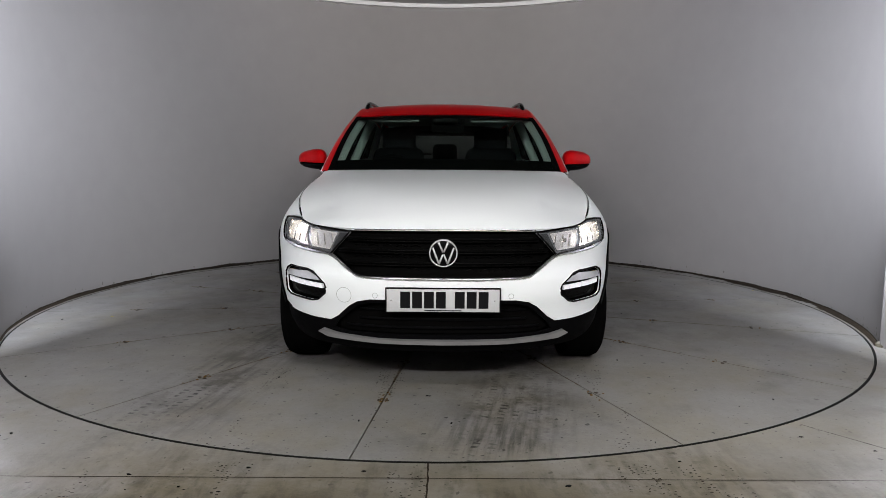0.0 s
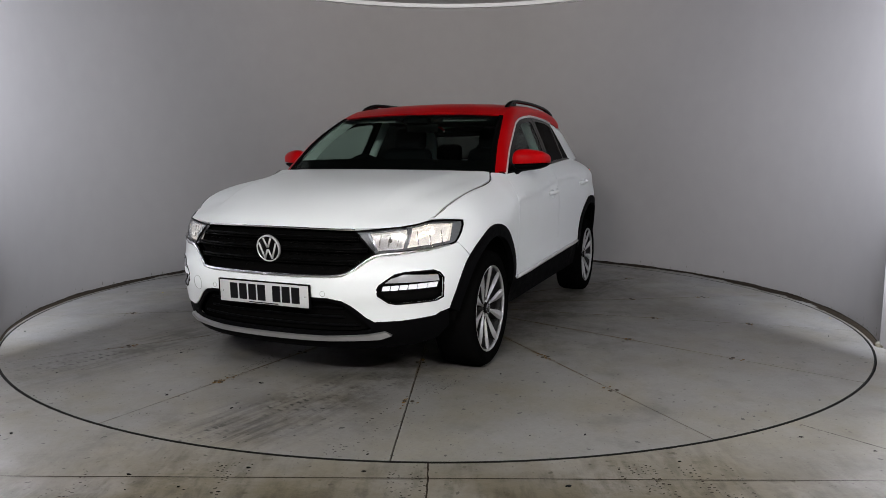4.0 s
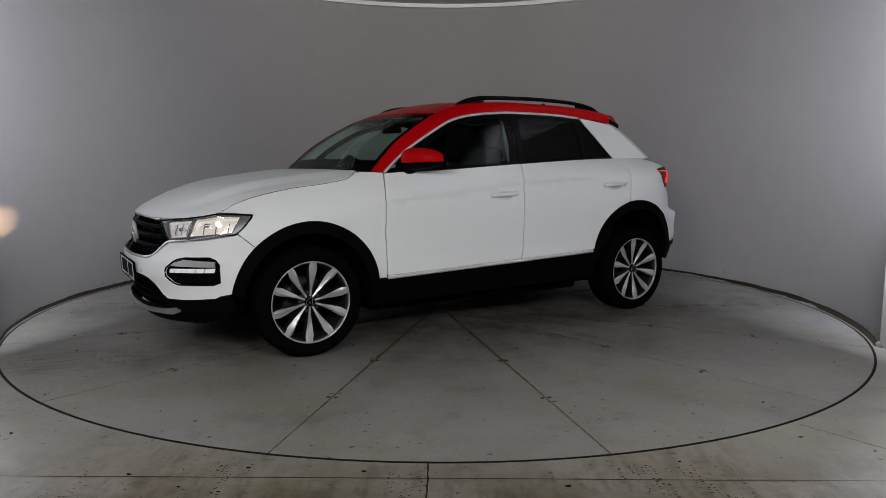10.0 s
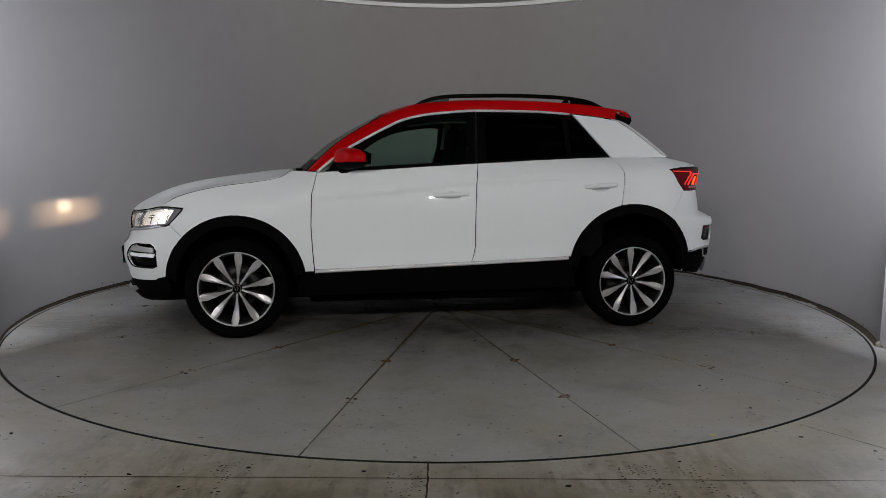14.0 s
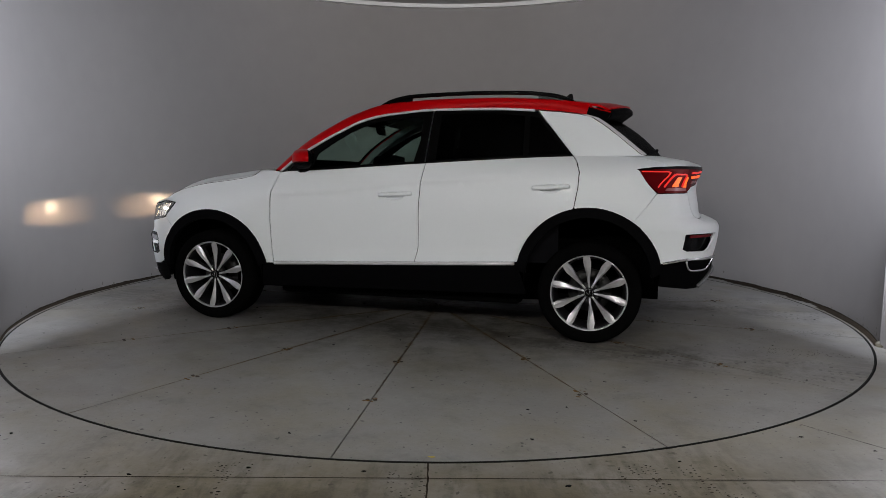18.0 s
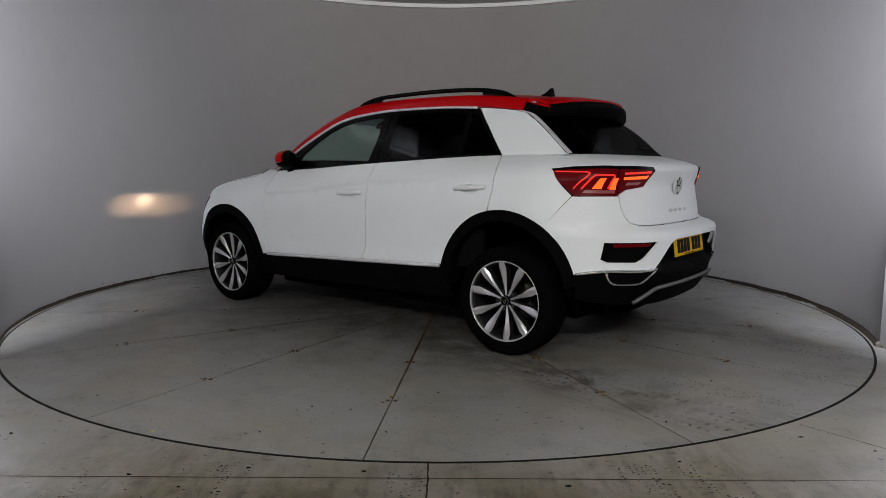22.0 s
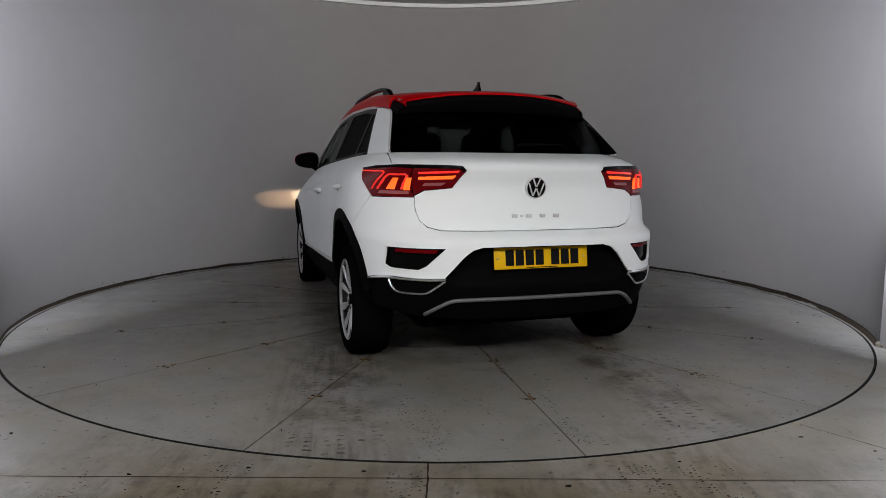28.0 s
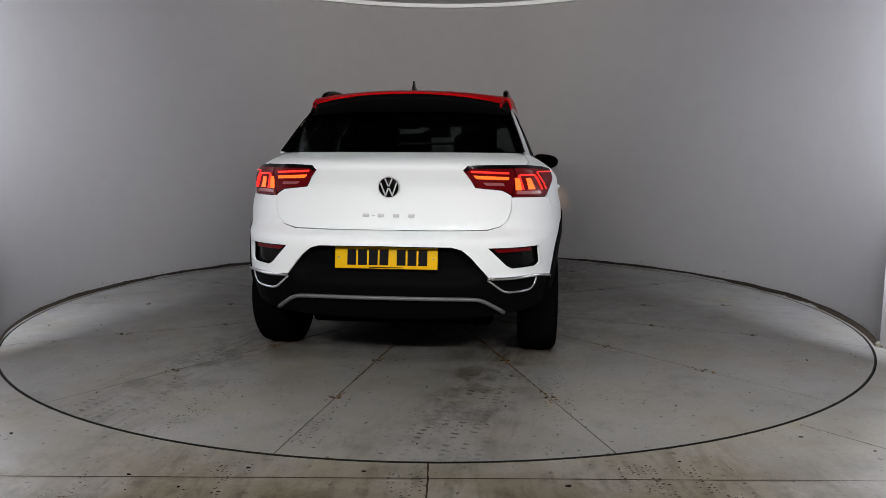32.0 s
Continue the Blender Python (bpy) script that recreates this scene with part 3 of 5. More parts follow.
marks = put("tread_marks", tread_marks(((-0.94, 0.09), (-0.76, 0.08), (-0.12, 0.07), (0.72, 0.09), (0.95, 0.10), (-1.25, 0.07)), 1.45, 2.42, 0.6), GRIME, None, "", False)
marks.matrix_world = Matrix(((0, 1, 0, 0), (1, 0, 0, 0), (0, 0, 1, 0), (0, 0, 0, 1)))
tagged(marks, "dark broken tyre tread prints on the concrete floor", "dirt", kind="stuff")
for turn in (9.81, -170.19):
    m = put("tread_marks", tread_marks(((-0.80, 0.08), (0.80, 0.08), (-0.22, 0.07)), 1.75, 2.80, 0.42), GRIME, table, "dark broken tyre tread prints", False)
    m.matrix_local = pose(0, 0, 0, 0, 0, turn)
    tagged(m, kind="stuff")

# small grey lump where the table edge meets the wall
lump = bmesh.new()
bmesh.ops.create_icosphere(lump, subdivisions=3, radius=1)
for v in lump.verts:
    k = 1 + 0.35 * noise.noise(v.co * 2.1)
    v.co = Vector((v.co.x * 0.045 * k, v.co.y * 0.05 * k, max(v.co.z * 0.028 * k, -0.004)))
o = part("stone", lump, FLOOR)
o.matrix_world = pose(2.70, 4.13, 0.003)
tagged(o, "small grey lump of concrete at the wall foot", "stone")

# ---- car body surface, in the car's own space: x forward, y left, z up ----


def lerp_of(pairs):
    xs, ys = [p[0] for p in pairs], [p[1] for p in pairs]
    return lambda v: float(np.interp(v, xs, ys))


def curve_of(pairs):
    """Smooth function through the pairs (monotone cubic)."""
    x, y = np.array([p[0] for p in pairs], float), np.array([p[1] for p in pairs], float)
    h, d = np.diff(x), np.diff(y) / np.diff(x)
    m = np.zeros(len(x))
    m[0], m[-1] = d[0], d[-1]
    for i in range(1, len(x) - 1):
        if d[i - 1] * d[i] > 0:
            w1, w2 = 2 * h[i] + h[i - 1], h[i] + 2 * h[i - 1]
            m[i] = (w1 + w2) / (w1 / d[i - 1] + w2 / d[i])

    def f(v):
        v = min(max(v, x[0]), x[-1])
        i = min(int(np.searchsorted(x, v, side="right")) - 1, len(x) - 2)
        t = (v - x[i]) / h[i]
        return float((1 + 2 * t) * (1 - t) ** 2 * y[i] + t * (1 - t) ** 2 * h[i] * m[i] + t * t * (3 - 2 * t) * y[i + 1] + t * t * (t - 1) * h[i] * m[i + 1])
    return f


XCF, XCR, NF, NR = 1.42, -1.22, 2.45, 3.3
X_FRONT = curve_of([(0.18, 2.02), (0.25, 2.085), (0.30, 2.10), (0.40, 2.105), (0.48, 2.125), (0.56, 2.12), (0.60, 2.085), (0.70, 2.075), (0.77, 2.055), (0.80, 2.035), (0.84, 2.0), (1.1, 1.9)])
X_REAR = curve_of([(0.22, -1.92), (0.34, -2.03), (0.45, -2.075), (0.60, -2.10), (0.70, -2.105), (0.725, -2.095), (0.742, -2.055), (0.756, -1.990), (0.775, -1.976), (0.80, -1.973), (0.97, -1.95), (1.04, -1.975), (1.075, -1.985), (1.10, -1.96), (1.12, -1.90), (1.14, -1.80), (1.156, -1.70)])
SIDE_Z = curve_of([(0.2, 0.80), (0.30, 0.845), (0.42, 0.872), (0.47, 0.880), (0.515, 0.884), (0.58, 0.885), (0.66, 0.884), (0.78, 0.888), (0.86, 0.884), (0.93, 0.870), (1.00, 0.862), (1.2, 0.85)])
SIDE_X = curve_of([(-2.2, -0.035), (-1.75, -0.018), (-1.45, 0.012), (-1.15, 0.010), (-0.75, -0.008), (0.0, -0.012), (0.75, -0.006), (1.1, 0.010), (1.45, 0.008), (1.7, -0.01), (2.2, -0.02)])
Z_TOP = curve_of([(-1.75, 1.156), (-1.06, 1.142), (-0.76, 1.128), (-0.285, 1.10), (0.11, 1.075), (0.43, 1.053), (0.80, 1.040), (0.94, 1.046), (0.985, 1.022), (1.03, 1.004), (1.2, 0.973), (1.35, 0.955), (1.47, 0.933), (1.58, 0.906), (1.67, 0.874), (1.75, 0.830), (1.86, 0.812), (2.1, 0.80)])


def upper_y(x, z):
    """Half width of the glasshouse."""
    y = 0.805 - 0.40 * (z - 1.08) - 0.12 * max(0.0, z - 1.08) ** 2
    return y - (0.036 * (x / 0.8) ** 2 if x > 0 else 0.056 * (-x / 1.17) ** 1.4)


HOOD_Y = curve_of([(0.78, 0.765), (0.94, 0.738), (1.03, 0.772), (1.2, 0.782), (1.45, 0.776), (1.58, 0.767), (1.65, 0.756), (1.70, 0.744), (1.75, 0.725), (1.85, 0.66), (2.1, 0.45)])


CREASE = curve_of([(-0.95, 1.003), (-0.80, 0.999), (-0.21, 0.972), (0.25, 0.920), (0.61, 0.884), (1.0, 0.869)])


def half_width(x, z):
    """Half width of the lower body."""
    w = SIDE_Z(z) + SIDE_X(x)
    zt = Z_TOP(x)
    if -0.95 < x < 1.0:
        up = (z - CREASE(x)) / 0.006
        fold = max(0.0, min(up, 1.0)) * math.exp(-max(0.0, up) * 0.006 / 0.045)
        w += (0.013 * fold - 0.005 * min(max(up, 0.0), 1.0)) * min(1.0, (x + 0.95) / 0.25, (1.0 - x) / 0.25)
    if -0.95 < x < 0.86:
        ledge = 0.505 + 0.045 * (0.8 - x) / 1.6
        w += 0.012 * min(max((ledge - z) / 0.035, 0.0), 1.0) * min(1.0, (x + 0.95) / 0.3, (0.86 - x) / 0.25)
    top = upper_y(x, zt) if x < 0.70 else (HOOD_Y(x) if x > 0.9 else upper_y(x, zt) + (HOOD_Y(x) - upper_y(x, zt)) * (x - 0.70) / 0.2)
    if x > XCF:
        q = min((x - XCF) / (X_FRONT(zt) - XCF), 1.0)
        top /= max((1 - q ** NF) ** (1 / NF), 0.5)
    depth = 0.15 + 0.08 * min(1.0, max(0.0, (x - 0.75) / 0.35))
    s = min(max((z - zt + depth) / depth, 0.0), 1.0)
    return w - (w - min(top, w)) * s * s


CF, CR = 1.15, 1.25                      # unrolled length of the front and rear corner
U1 = CF
U2 = CF + (XCF - XCR)


def body(U, z):
    """The lower body unrolled: U runs from the nose round the left side to the tail; negative U is the right side."""
    s = -1.0 if U < 0 else 1.0
    U = abs(U)
    if U <= U1:
        a = U / U1 * math.pi / 2
        c, k = max(math.cos(a), 0.0), max(math.sin(a), 0.0)
        r = (c ** NF + k ** NF) ** (-1 / NF)
        x = XCF + (X_FRONT(z) - XCF) * r * c
        y = half_width(x, z) * r * k
    elif U <= U2:
        x = XCF - (U - U1)
        y = half_width(x, z)
    else:
        a = min((U - U2) / CR, 1.0) * math.pi / 2
        c, k = max(math.cos(a), 0.0), max(math.sin(a), 0.0)
        r = (c ** NR + k ** NR) ** (-1 / NR)
        x = XCR + (X_REAR(z) - XCR) * r * k
        y = half_width(x, z) * r * c
    return (x, s * y, z)


def inset(d):
    """The body surface moved inwards by d."""
    def f(U, z):
        e = 0.004
        p = np.array(body(U, z))
        n = np.cross(np.array(body(U + e, z)) - np.array(body(U - e, z)), np.array(body(U, z + e)) - np.array(body(U, z - e)))
        n /= max(np.linalg.norm(n), 1e-9)
        if (n * (p - np.array((0.0, 0.0, 0.6)))).sum() < 0:
            n = -n
        return tuple(p - n * d)
    return f


def sx(x, z):
    """Unrolled place of a side point given by x."""
    if x > XCF:
        p = min((x - XCF) / (X_FRONT(z) - XCF), 1.0)
        return (math.atan2((1 - p ** NF) ** (1 / NF), p) / (math.pi / 2) * U1, z)
    if x < XCR:
        p = min((x - XCR) / (X_REAR(z) - XCR), 1.0)
        return (U2 + math.atan2(p, (1 - p ** NR) ** (1 / NR)) / (math.pi / 2) * CR, z)
    return (U1 + XCF - x, z)


def across(y, z, xc, xe, n):
    x = xe
    for _ in range(6):
        q = min(abs(y) / half_width(x, z), 1.0)
        p = (1 - q ** n) ** (1 / n)
        x = xc + (xe - xc) * p
    return p, q


def fy(y, z):
    """Unrolled place of a front point given by y."""
    p, q = across(y, z, XCF, X_FRONT(z), NF)
    return (math.copysign(math.atan2(q, p) / (math.pi / 2) * U1, y), z)


def ry(y, z):
    """Unrolled place of a rear point given by y (y > 0)."""
    p, q = across(y, z, XCR, X_REAR(z), NR)
    return (U2 + math.atan2(p, q) / (math.pi / 2) * CR, z)


UT = U2 + CR                              # tail centre


def both_front(half):
    """Closes a half outline over the nose's centre line."""
    return half + [(-u, z) for u, z in reversed(half) if abs(u) > 1e-6]


def tail(U, z):
    """The body at the tail, unrolled from the tail's centre: positive is left."""
    p = body(UT - abs(U), z)
    return (p[0], math.copysign(p[1], U), p[2]) if U else p


def tail_in(d):
    f = inset(d)

    def g(U, z):
        p = f(UT - abs(U), z)
        return (p[0], math.copysign(p[1], U) if U else 0.0, p[2])
    return g


def ty(y, z):
    return (UT - ry(y, z)[0], z)


def tx(x, z):
    return (UT - sx(x, z)[0], z)


def arc(cx, cz, r, a0, a1, n=22):
    return [sx(cx + r * math.cos(radians(a0 + (a1 - a0) * i / n)), cz + r * math.sin(radians(a0 + (a1 - a0) * i / n))) for i in range(n + 1)]


FA, RA = (1.298, 0.345, 0.430), (-1.285, 0.398, 0.440)     # wheel arches: x, z, radius
WHEEL_R, WHEEL_Z = 0.315, 0.313

car = tagged(new("car"), "white compact crossover car with a red roof on the turntable", "car")


def pair(name, poly, material, fn=body, step=0.035, thick=0.010, label="", holes=(), creases=()):
    """A panel on the left side and its mirror image on the right."""
    vf = sheet(poly, fn, step, holes, thick, creases=creases)
    return put(name, vf, material, car, label), put(name, flipped(vf), material, car, label)


G = 0.0025   # half a shut gap
# dark shell behind the gaps
lower = [sx(0.86, 0.27), sx(-0.80, 0.30), sx(-0.84, 0.44)] + arc(RA[0], RA[1], RA[2] - 0.02, 5, 178, 26) + \
        [sx(-1.72, 0.36), ry(0.60, 0.34), ry(0.3, 0.34), ry(0.0, 0.34), ry(0.0, 0.46), ry(0.44, 0.46), ry(0.44, 0.72), ry(0.0, 0.72), ry(0.0, 1.03), ry(0.35, 1.03), ry(0.66, 1.03), sx(-1.60, 1.06), sx(-1.2, 1.10),
         sx(-0.285, 1.06), sx(0.43, 1.01), sx(0.80, 0.985), sx(1.1, 0.93), sx(1.5, 0.875), sx(1.60, 0.85), sx(1.61, 0.70), sx(1.70, 0.66), fy(0.72, 0.645), fy(0.55, 0.63), fy(0.42, 0.56), fy(0.0, 0.55),
         fy(0.0, 0.26), fy(0.4, 0.26), fy(0.66, 0.27), sx(1.74, 0.32)] + arc(FA[0], FA[1], FA[2] - 0.02, 3, 175, 26)
pair("inner_shell", lower, DARK, inset(0.046), 0.06, 0.006, "dark inner body behind the panel gaps")

# front wings
JOINT_A = 43.4     # where the bumper joint meets the wheel arch, degrees
LAMP_TIP = (1.602, 0.818)
wing = [sx(0.822, 0.418), sx(0.832, 0.56), sx(0.839, 0.70), sx(0.833, 0.90), sx(0.812, 0.99), sx(0.80, 1.036), sx(0.86, 1.042), sx(0.94, 1.044), sx(0.965, 1.032)] + \
       [sx(x, Z_TOP(x) - 0.002) for x in (0.99, 1.03, 1.1, 1.2, 1.3, 1.4, 1.5, 1.58, 1.65, 1.70, 1.745)] + \
       [sx(1.765, 0.826), sx(1.70, 0.825), sx(*LAMP_TIP), sx(1.612, 0.795), sx(1.650, 0.752), sx(1.688, 0.716)] + \
       arc(FA[0], FA[1], FA[2], JOINT_A + 0.5, 171, 26) + [sx(0.868, 0.418)]
pair("front_wing", wing, WHITE, label="white front wing")
# doors
fdoor = [sx(0.816, 0.430), sx(0.826, 0.56), sx(0.833, 0.70), sx(0.827, 0.90), sx(0.806, 0.99), sx(0.795, 1.034)] + \
        [sx(x, Z_TOP(x)) for x in (0.7, 0.56, 0.43, 0.27, 0.11, -0.1, -0.234)] + \
        [sx(-0.215, 0.954), sx(-0.209, 0.80), sx(-0.208, 0.56), sx(-0.200, 0.52), sx(-0.184, 0.466)]
def handle_hole(hx, hz):
    return [sx(hx + 0.066 * math.cos(a), hz - 0.008 + 0.030 * math.sin(a)) for a in np.linspace(0, 2 * math.pi, 22, endpoint=False)]


HANDLES = ((-0.05, 0.898), (-1.05, 0.955))
cr = lambda xs: [[sx(x, CREASE(x)) for x in xs], [sx(x, CREASE(x) + 0.006) for x in xs]]
pair("front_door", fdoor, WHITE, label="white front door", holes=[handle_hole(*HANDLES[0])], creases=cr(np.linspace(0.815, -0.20, 12)))
rdoor = [sx(-0.190, 0.466), sx(-0.206, 0.52), sx(-0.214, 0.56), sx(-0.215, 0.80), sx(-0.221, 0.954), sx(-0.240, Z_TOP(-0.24))] + \
        [sx(x, Z_TOP(x)) for x in (-0.4, -0.6, -0.76, -0.95, -1.10, -1.172)] + \
        [sx(-1.197, 1.11), sx(-1.217, 1.05), sx(-1.213, 0.957), sx(-1.192, 0.835)] + arc(RA[0], RA[1], RA[2], 77, 12, 16) + [sx(-0.838, 0.492)]
pair("rear_door", rdoor, WHITE, label="white rear door", holes=[handle_hole(*HANDLES[1])], creases=cr(np.linspace(-0.235, -0.94, 9)))
# rear quarter below the belt
quarter = arc(RA[0], RA[1], RA[2], 129.7, 79, 14) + [sx(-1.198, 0.838), sx(-1.218, 0.957), sx(-1.223, 1.050), sx(-1.203, 1.111), sx(-1.178, Z_TOP(-1.178)), sx(-1.3, 1.149), sx(-1.4, 1.151), sx(-1.55, 1.1545)] + \
          [ry(0.672, 1.152), ry(0.689, 1.13), ry(0.704, 1.10), ry(0.70, 1.088), sx(-1.72, 1.084), sx(-1.565, 1.066), sx(-1.60, 1.01), sx(-1.675, 0.925)]
pair("rear_quarter", quarter, WHITE, step=0.022, label="white rear quarter panel")
# sills
strip = [(0.815, 0.4175), (0.5, 0.430), (0.15, 0.4425), (-0.185, 0.4545), (-0.5, 0.467), (-0.838, 0.480)]
for q in (1, -1):
    line = [inset(-0.003)(*sx(x, z)) for x, z in smooth_line(strip, 0.05)]
    put("sill_trim", tube([(x, q * y, z) for x, y, z in line], 0.0115, 8), SATIN, car, "bright metal strip along the sill")
sill = [sx(0.90, 0.415), sx(0.77, 0.404), sx(0.4, 0.414), sx(-0.2, 0.442), sx(-0.855, 0.472), sx(-0.91, 0.28), sx(0.93, 0.25)]
pair("sill", sill, PLASTIC, inset(0.004), 0.05, 0.02, "black plastic sill")
# wheel arch flares, wings of the arch
for cx, cz, r, wide, lo, hi in ((FA[0], FA[1], FA[2], 0.066, 6, 170), (RA[0], RA[1], RA[2], 0.062, 6, 174)):
    ring = arc(cx, cz, r - 0.001, lo, hi, 30) + arc(cx, cz, r - wide, hi + 3, lo - 3, 30)
    pair("arch_flare", ring, PLASTIC, inset(-0.008), 0.03, 0.03, "black plastic wheel arch edging")
    for s in (-1, 1):
        rows = []
        for i in range(33):
            a = radians(-4 + (188) * i / 32)
            rr = r - wide + 0.008
            px, pz = cx + rr * math.cos(a), cz + rr * math.sin(a)
            y0 = abs(body(*sx(px, max(pz, 0.3)))[1])
            rows.append([(px, s * (y0 - 0.001 - 0.41 * j / 4), max(pz, 0.21)) for j in range(5)])
        put("arch_liner", loft(rows, 0.006, (cx, 0, 3.0)), DARK, car, "dark wheel housing")
        part("wheelhouse_wall", block(cx - 0.44, cx + 0.44, s * 0.44 - 0.006, s * 0.44 + 0.006, 0.22, cz + r + 0.04), DARK, car, "dark inner wall of the wheel housing")

# front bumper
bump_half = [(0.0, 0.556), fy(0.20, 0.557), fy(0.38, 0.561), fy(0.43, 0.578), fy(0.50, 0.632), fy(0.545, 0.656), fy(0.62, 0.664), fy(0.72, 0.682)] + \
            [sx(1.80, 0.690), sx(1.72, 0.699), sx(1.688, 0.710)] + arc(FA[0], FA[1], FA[2], JOINT_A, 6, 12) + \
            [sx(1.78, 0.378), fy(0.76, 0.365), fy(0.64, 0.352), fy(0.535, 0.350), fy(0.50, 0.372), fy(0.44, 0.428), fy(0.40, 0.452), fy(0.34, 0.464), fy(0.2, 0.468), (0.0, 0.468)]
FOG = [fy(0.785, 0.574), fy(0.76, 0.588), fy(0.66, 0.584), fy(0.625, 0.575), fy(0.565, 0.525), fy(0.556, 0.505), fy(0.560, 0.478), fy(0.60, 0.442), fy(0.63, 0.434), fy(0.77, 0.440), fy(0.793, 0.455), fy(0.797, 0.55)]
mirror_u = lambda poly: [(-u, z) for u, z in poly]
put("front_bumper", sheet(both_front(bump_half), body, 0.026, [FOG, mirror_u(FOG)], 0.012), WHITE, car, "white front bumper")
# lower valance
val_half = [(0.0, 0.464), fy(0.2, 0.464), fy(0.34, 0.460), fy(0.40, 0.448), fy(0.44, 0.424), fy(0.50, 0.368), fy(0.535, 0.346), fy(0.64, 0.348), fy(0.76, 0.361), sx(1.78, 0.374), sx(1.722, 0.372)] + \
           [sx(1.70, 0.30), sx(1.74, 0.24), fy(0.66, 0.215), fy(0.40, 0.205), (0.0, 0.20)]
INTAKE = [fy(0.0, 0.448), fy(0.33, 0.446), fy(0.40, 0.43), fy(0.50, 0.345), fy(0.52, 0.31), fy(0.45, 0.295), (0.0, 0.293)]
intake_full = both_front(INTAKE)
put("lower_valance", sheet(both_front(val_half), inset(0.004), 0.03, [intake_full], 0.012), PLASTIC, car, "black plastic lower bumper")
put("intake_mesh", sheet(intake_full, inset(0.035), 0.04, (), 0.006), DARK, car, "dark mesh of the lower air intake")
for z in (0.325, 0.365, 0.405):
    w = 0.47 if z < 0.35 else 0.40
    put("intake_slat", tube([inset(0.030)(*fy(y, z)) for y in np.linspace(-w, w, 25)], 0.006, 6), PLASTIC, car)
skid_half = [(0.0, 0.273), fy(0.30, 0.274), fy(0.50, 0.286), fy(0.575, 0.300), fy(0.60, 0.284), fy(0.55, 0.266), fy(0.30, 0.256), (0.0, 0.254)]
put("skid_plate", sheet(both_front(skid_half), inset(-0.012), 0.03, (), 0.016), SILVER, car, "silver skid plate strip")
# fog lamp units
for s in (1, -1):
    q = FOG if s > 0 else mirror_u(FOG)
    put("fog_pocket", sheet(q, inset(0.030), 0.03, (), 0.01), GLOSS, car, "black fog lamp pocket")
    rim_pts = [inset(0.002)(*p) for p in resample(q, 0.02)]
    put("fog_surround", tube(rim_pts, 0.0045, 6, closed=True), GLOSS, car, "gloss black surround")
    lens = [fy(0.780, 0.566), fy(0.66, 0.576), fy(0.612, 0.556), fy(0.590, 0.536), fy(0.785, 0.537)]
    band = [fy(0.785, 0.532), fy(0.585, 0.522), fy(0.575, 0.497), fy(0.785, 0.503)]
    f2 = (lambda p: p) if s > 0 else (lambda p: mirror_u(p))
    put("fog_lens", sheet(f2(lens), inset(0.004), 0.03, (), 0.008), FOG_LENS, car, "grey upper lens")
    for k in range(6):
        a, b = k / 6 + 0.01, (k + 1) / 6 - 0.012
        y0, y1 = 0.785 - 0.205 * a, 0.785 - 0.205 * b
        cell = [fy(y0, 0.529 - 0.010 * a), fy(y1, 0.529 - 0.010 * b), fy(y1 - 0.004, 0.506 - 0.008 * b), fy(y0 - 0.004, 0.506 - 0.008 * a)]
        put("daytime_light", sheet(f2(cell), inset(0.010), 0.02, (), 0.010), DRL_GLOW, car, "lit daytime running light")
    amb = [fy(0.782, 0.568), fy(0.755, 0.572), fy(0.752, 0.552), fy(0.782, 0.550)]
    put("side_marker", sheet(f2(amb), inset(0.012), 0.02, (), 0.006), AMBER, car, "amber marker")
# grille
gr_half = [(0.0, 0.787), fy(0.25, 0.786), fy(0.44, 0.780), fy(0.50, 0.712), fy(0.528, 0.664), fy(0.50, 0.645), fy(0.42, 0.582), fy(0.37, 0.572), (0.0, 0.568)]
put("grille_back", sheet(both_front(gr_half), inset(0.034), 0.04, (), 0.008), DARK, car, "black grille panel")
for z, w in ((0.745, 0.455), (0.690, 0.50), (0.632, 0.465)):
    for zz, rr in ((z, 0.0085), (z - 0.012, 0.006)):
        put("grille_bar", tube([inset(0.012)(*fy(y, zz)) for y in np.linspace(-w, w, 31)], rr, 6, 0.7), GRILLE, car, "black grille bar")
for z in (0.717, 0.661, 0.603):
    for s in (-1, 1):
        for k in range(5):
            y = s * (0.13 + 0.068 * k)
            put("grille_cell", tube([inset(0.030)(*fy(y + t * 0.05 - 0.025, z + 0.010 * (1 - abs(t * 2 - 1)) - 0.004)) for t in (0, 0.25, 0.5, 0.75, 1)], 0.004, 5), GRILLE, car)
put("grille_trim", tube([inset(0.002)(*fy(y, 0.7835 - 0.004 * (abs(y) / 0.44) ** 2)) for y in np.linspace(-0.435, 0.435, 31)], 0.0055, 6), CHROME, car, "thin chrome strip above the grille")
low_line = [fy(0.0, 0.563), fy(0.2, 0.564), fy(0.375, 0.568), fy(0.43, 0.586), fy(0.50, 0.640), fy(0.545, 0.664), fy(0.62, 0.671), fy(0.72, 0.684), sx(1.80, 0.693), sx(1.72, 0.703)]
for s in (1, -1):
    pts = smooth_line([inset(0.0)(s * u, z) for u, z in low_line], 0.03)
    put("grille_trim", tube(pts, [0.009] * (len(pts) - 4) + [0.008, 0.006, 0.005, 0.003], 6), CHROME, car, "chrome strip under the grille and lamp")
# badges: plain chrome ring with slanted bars on a black disc


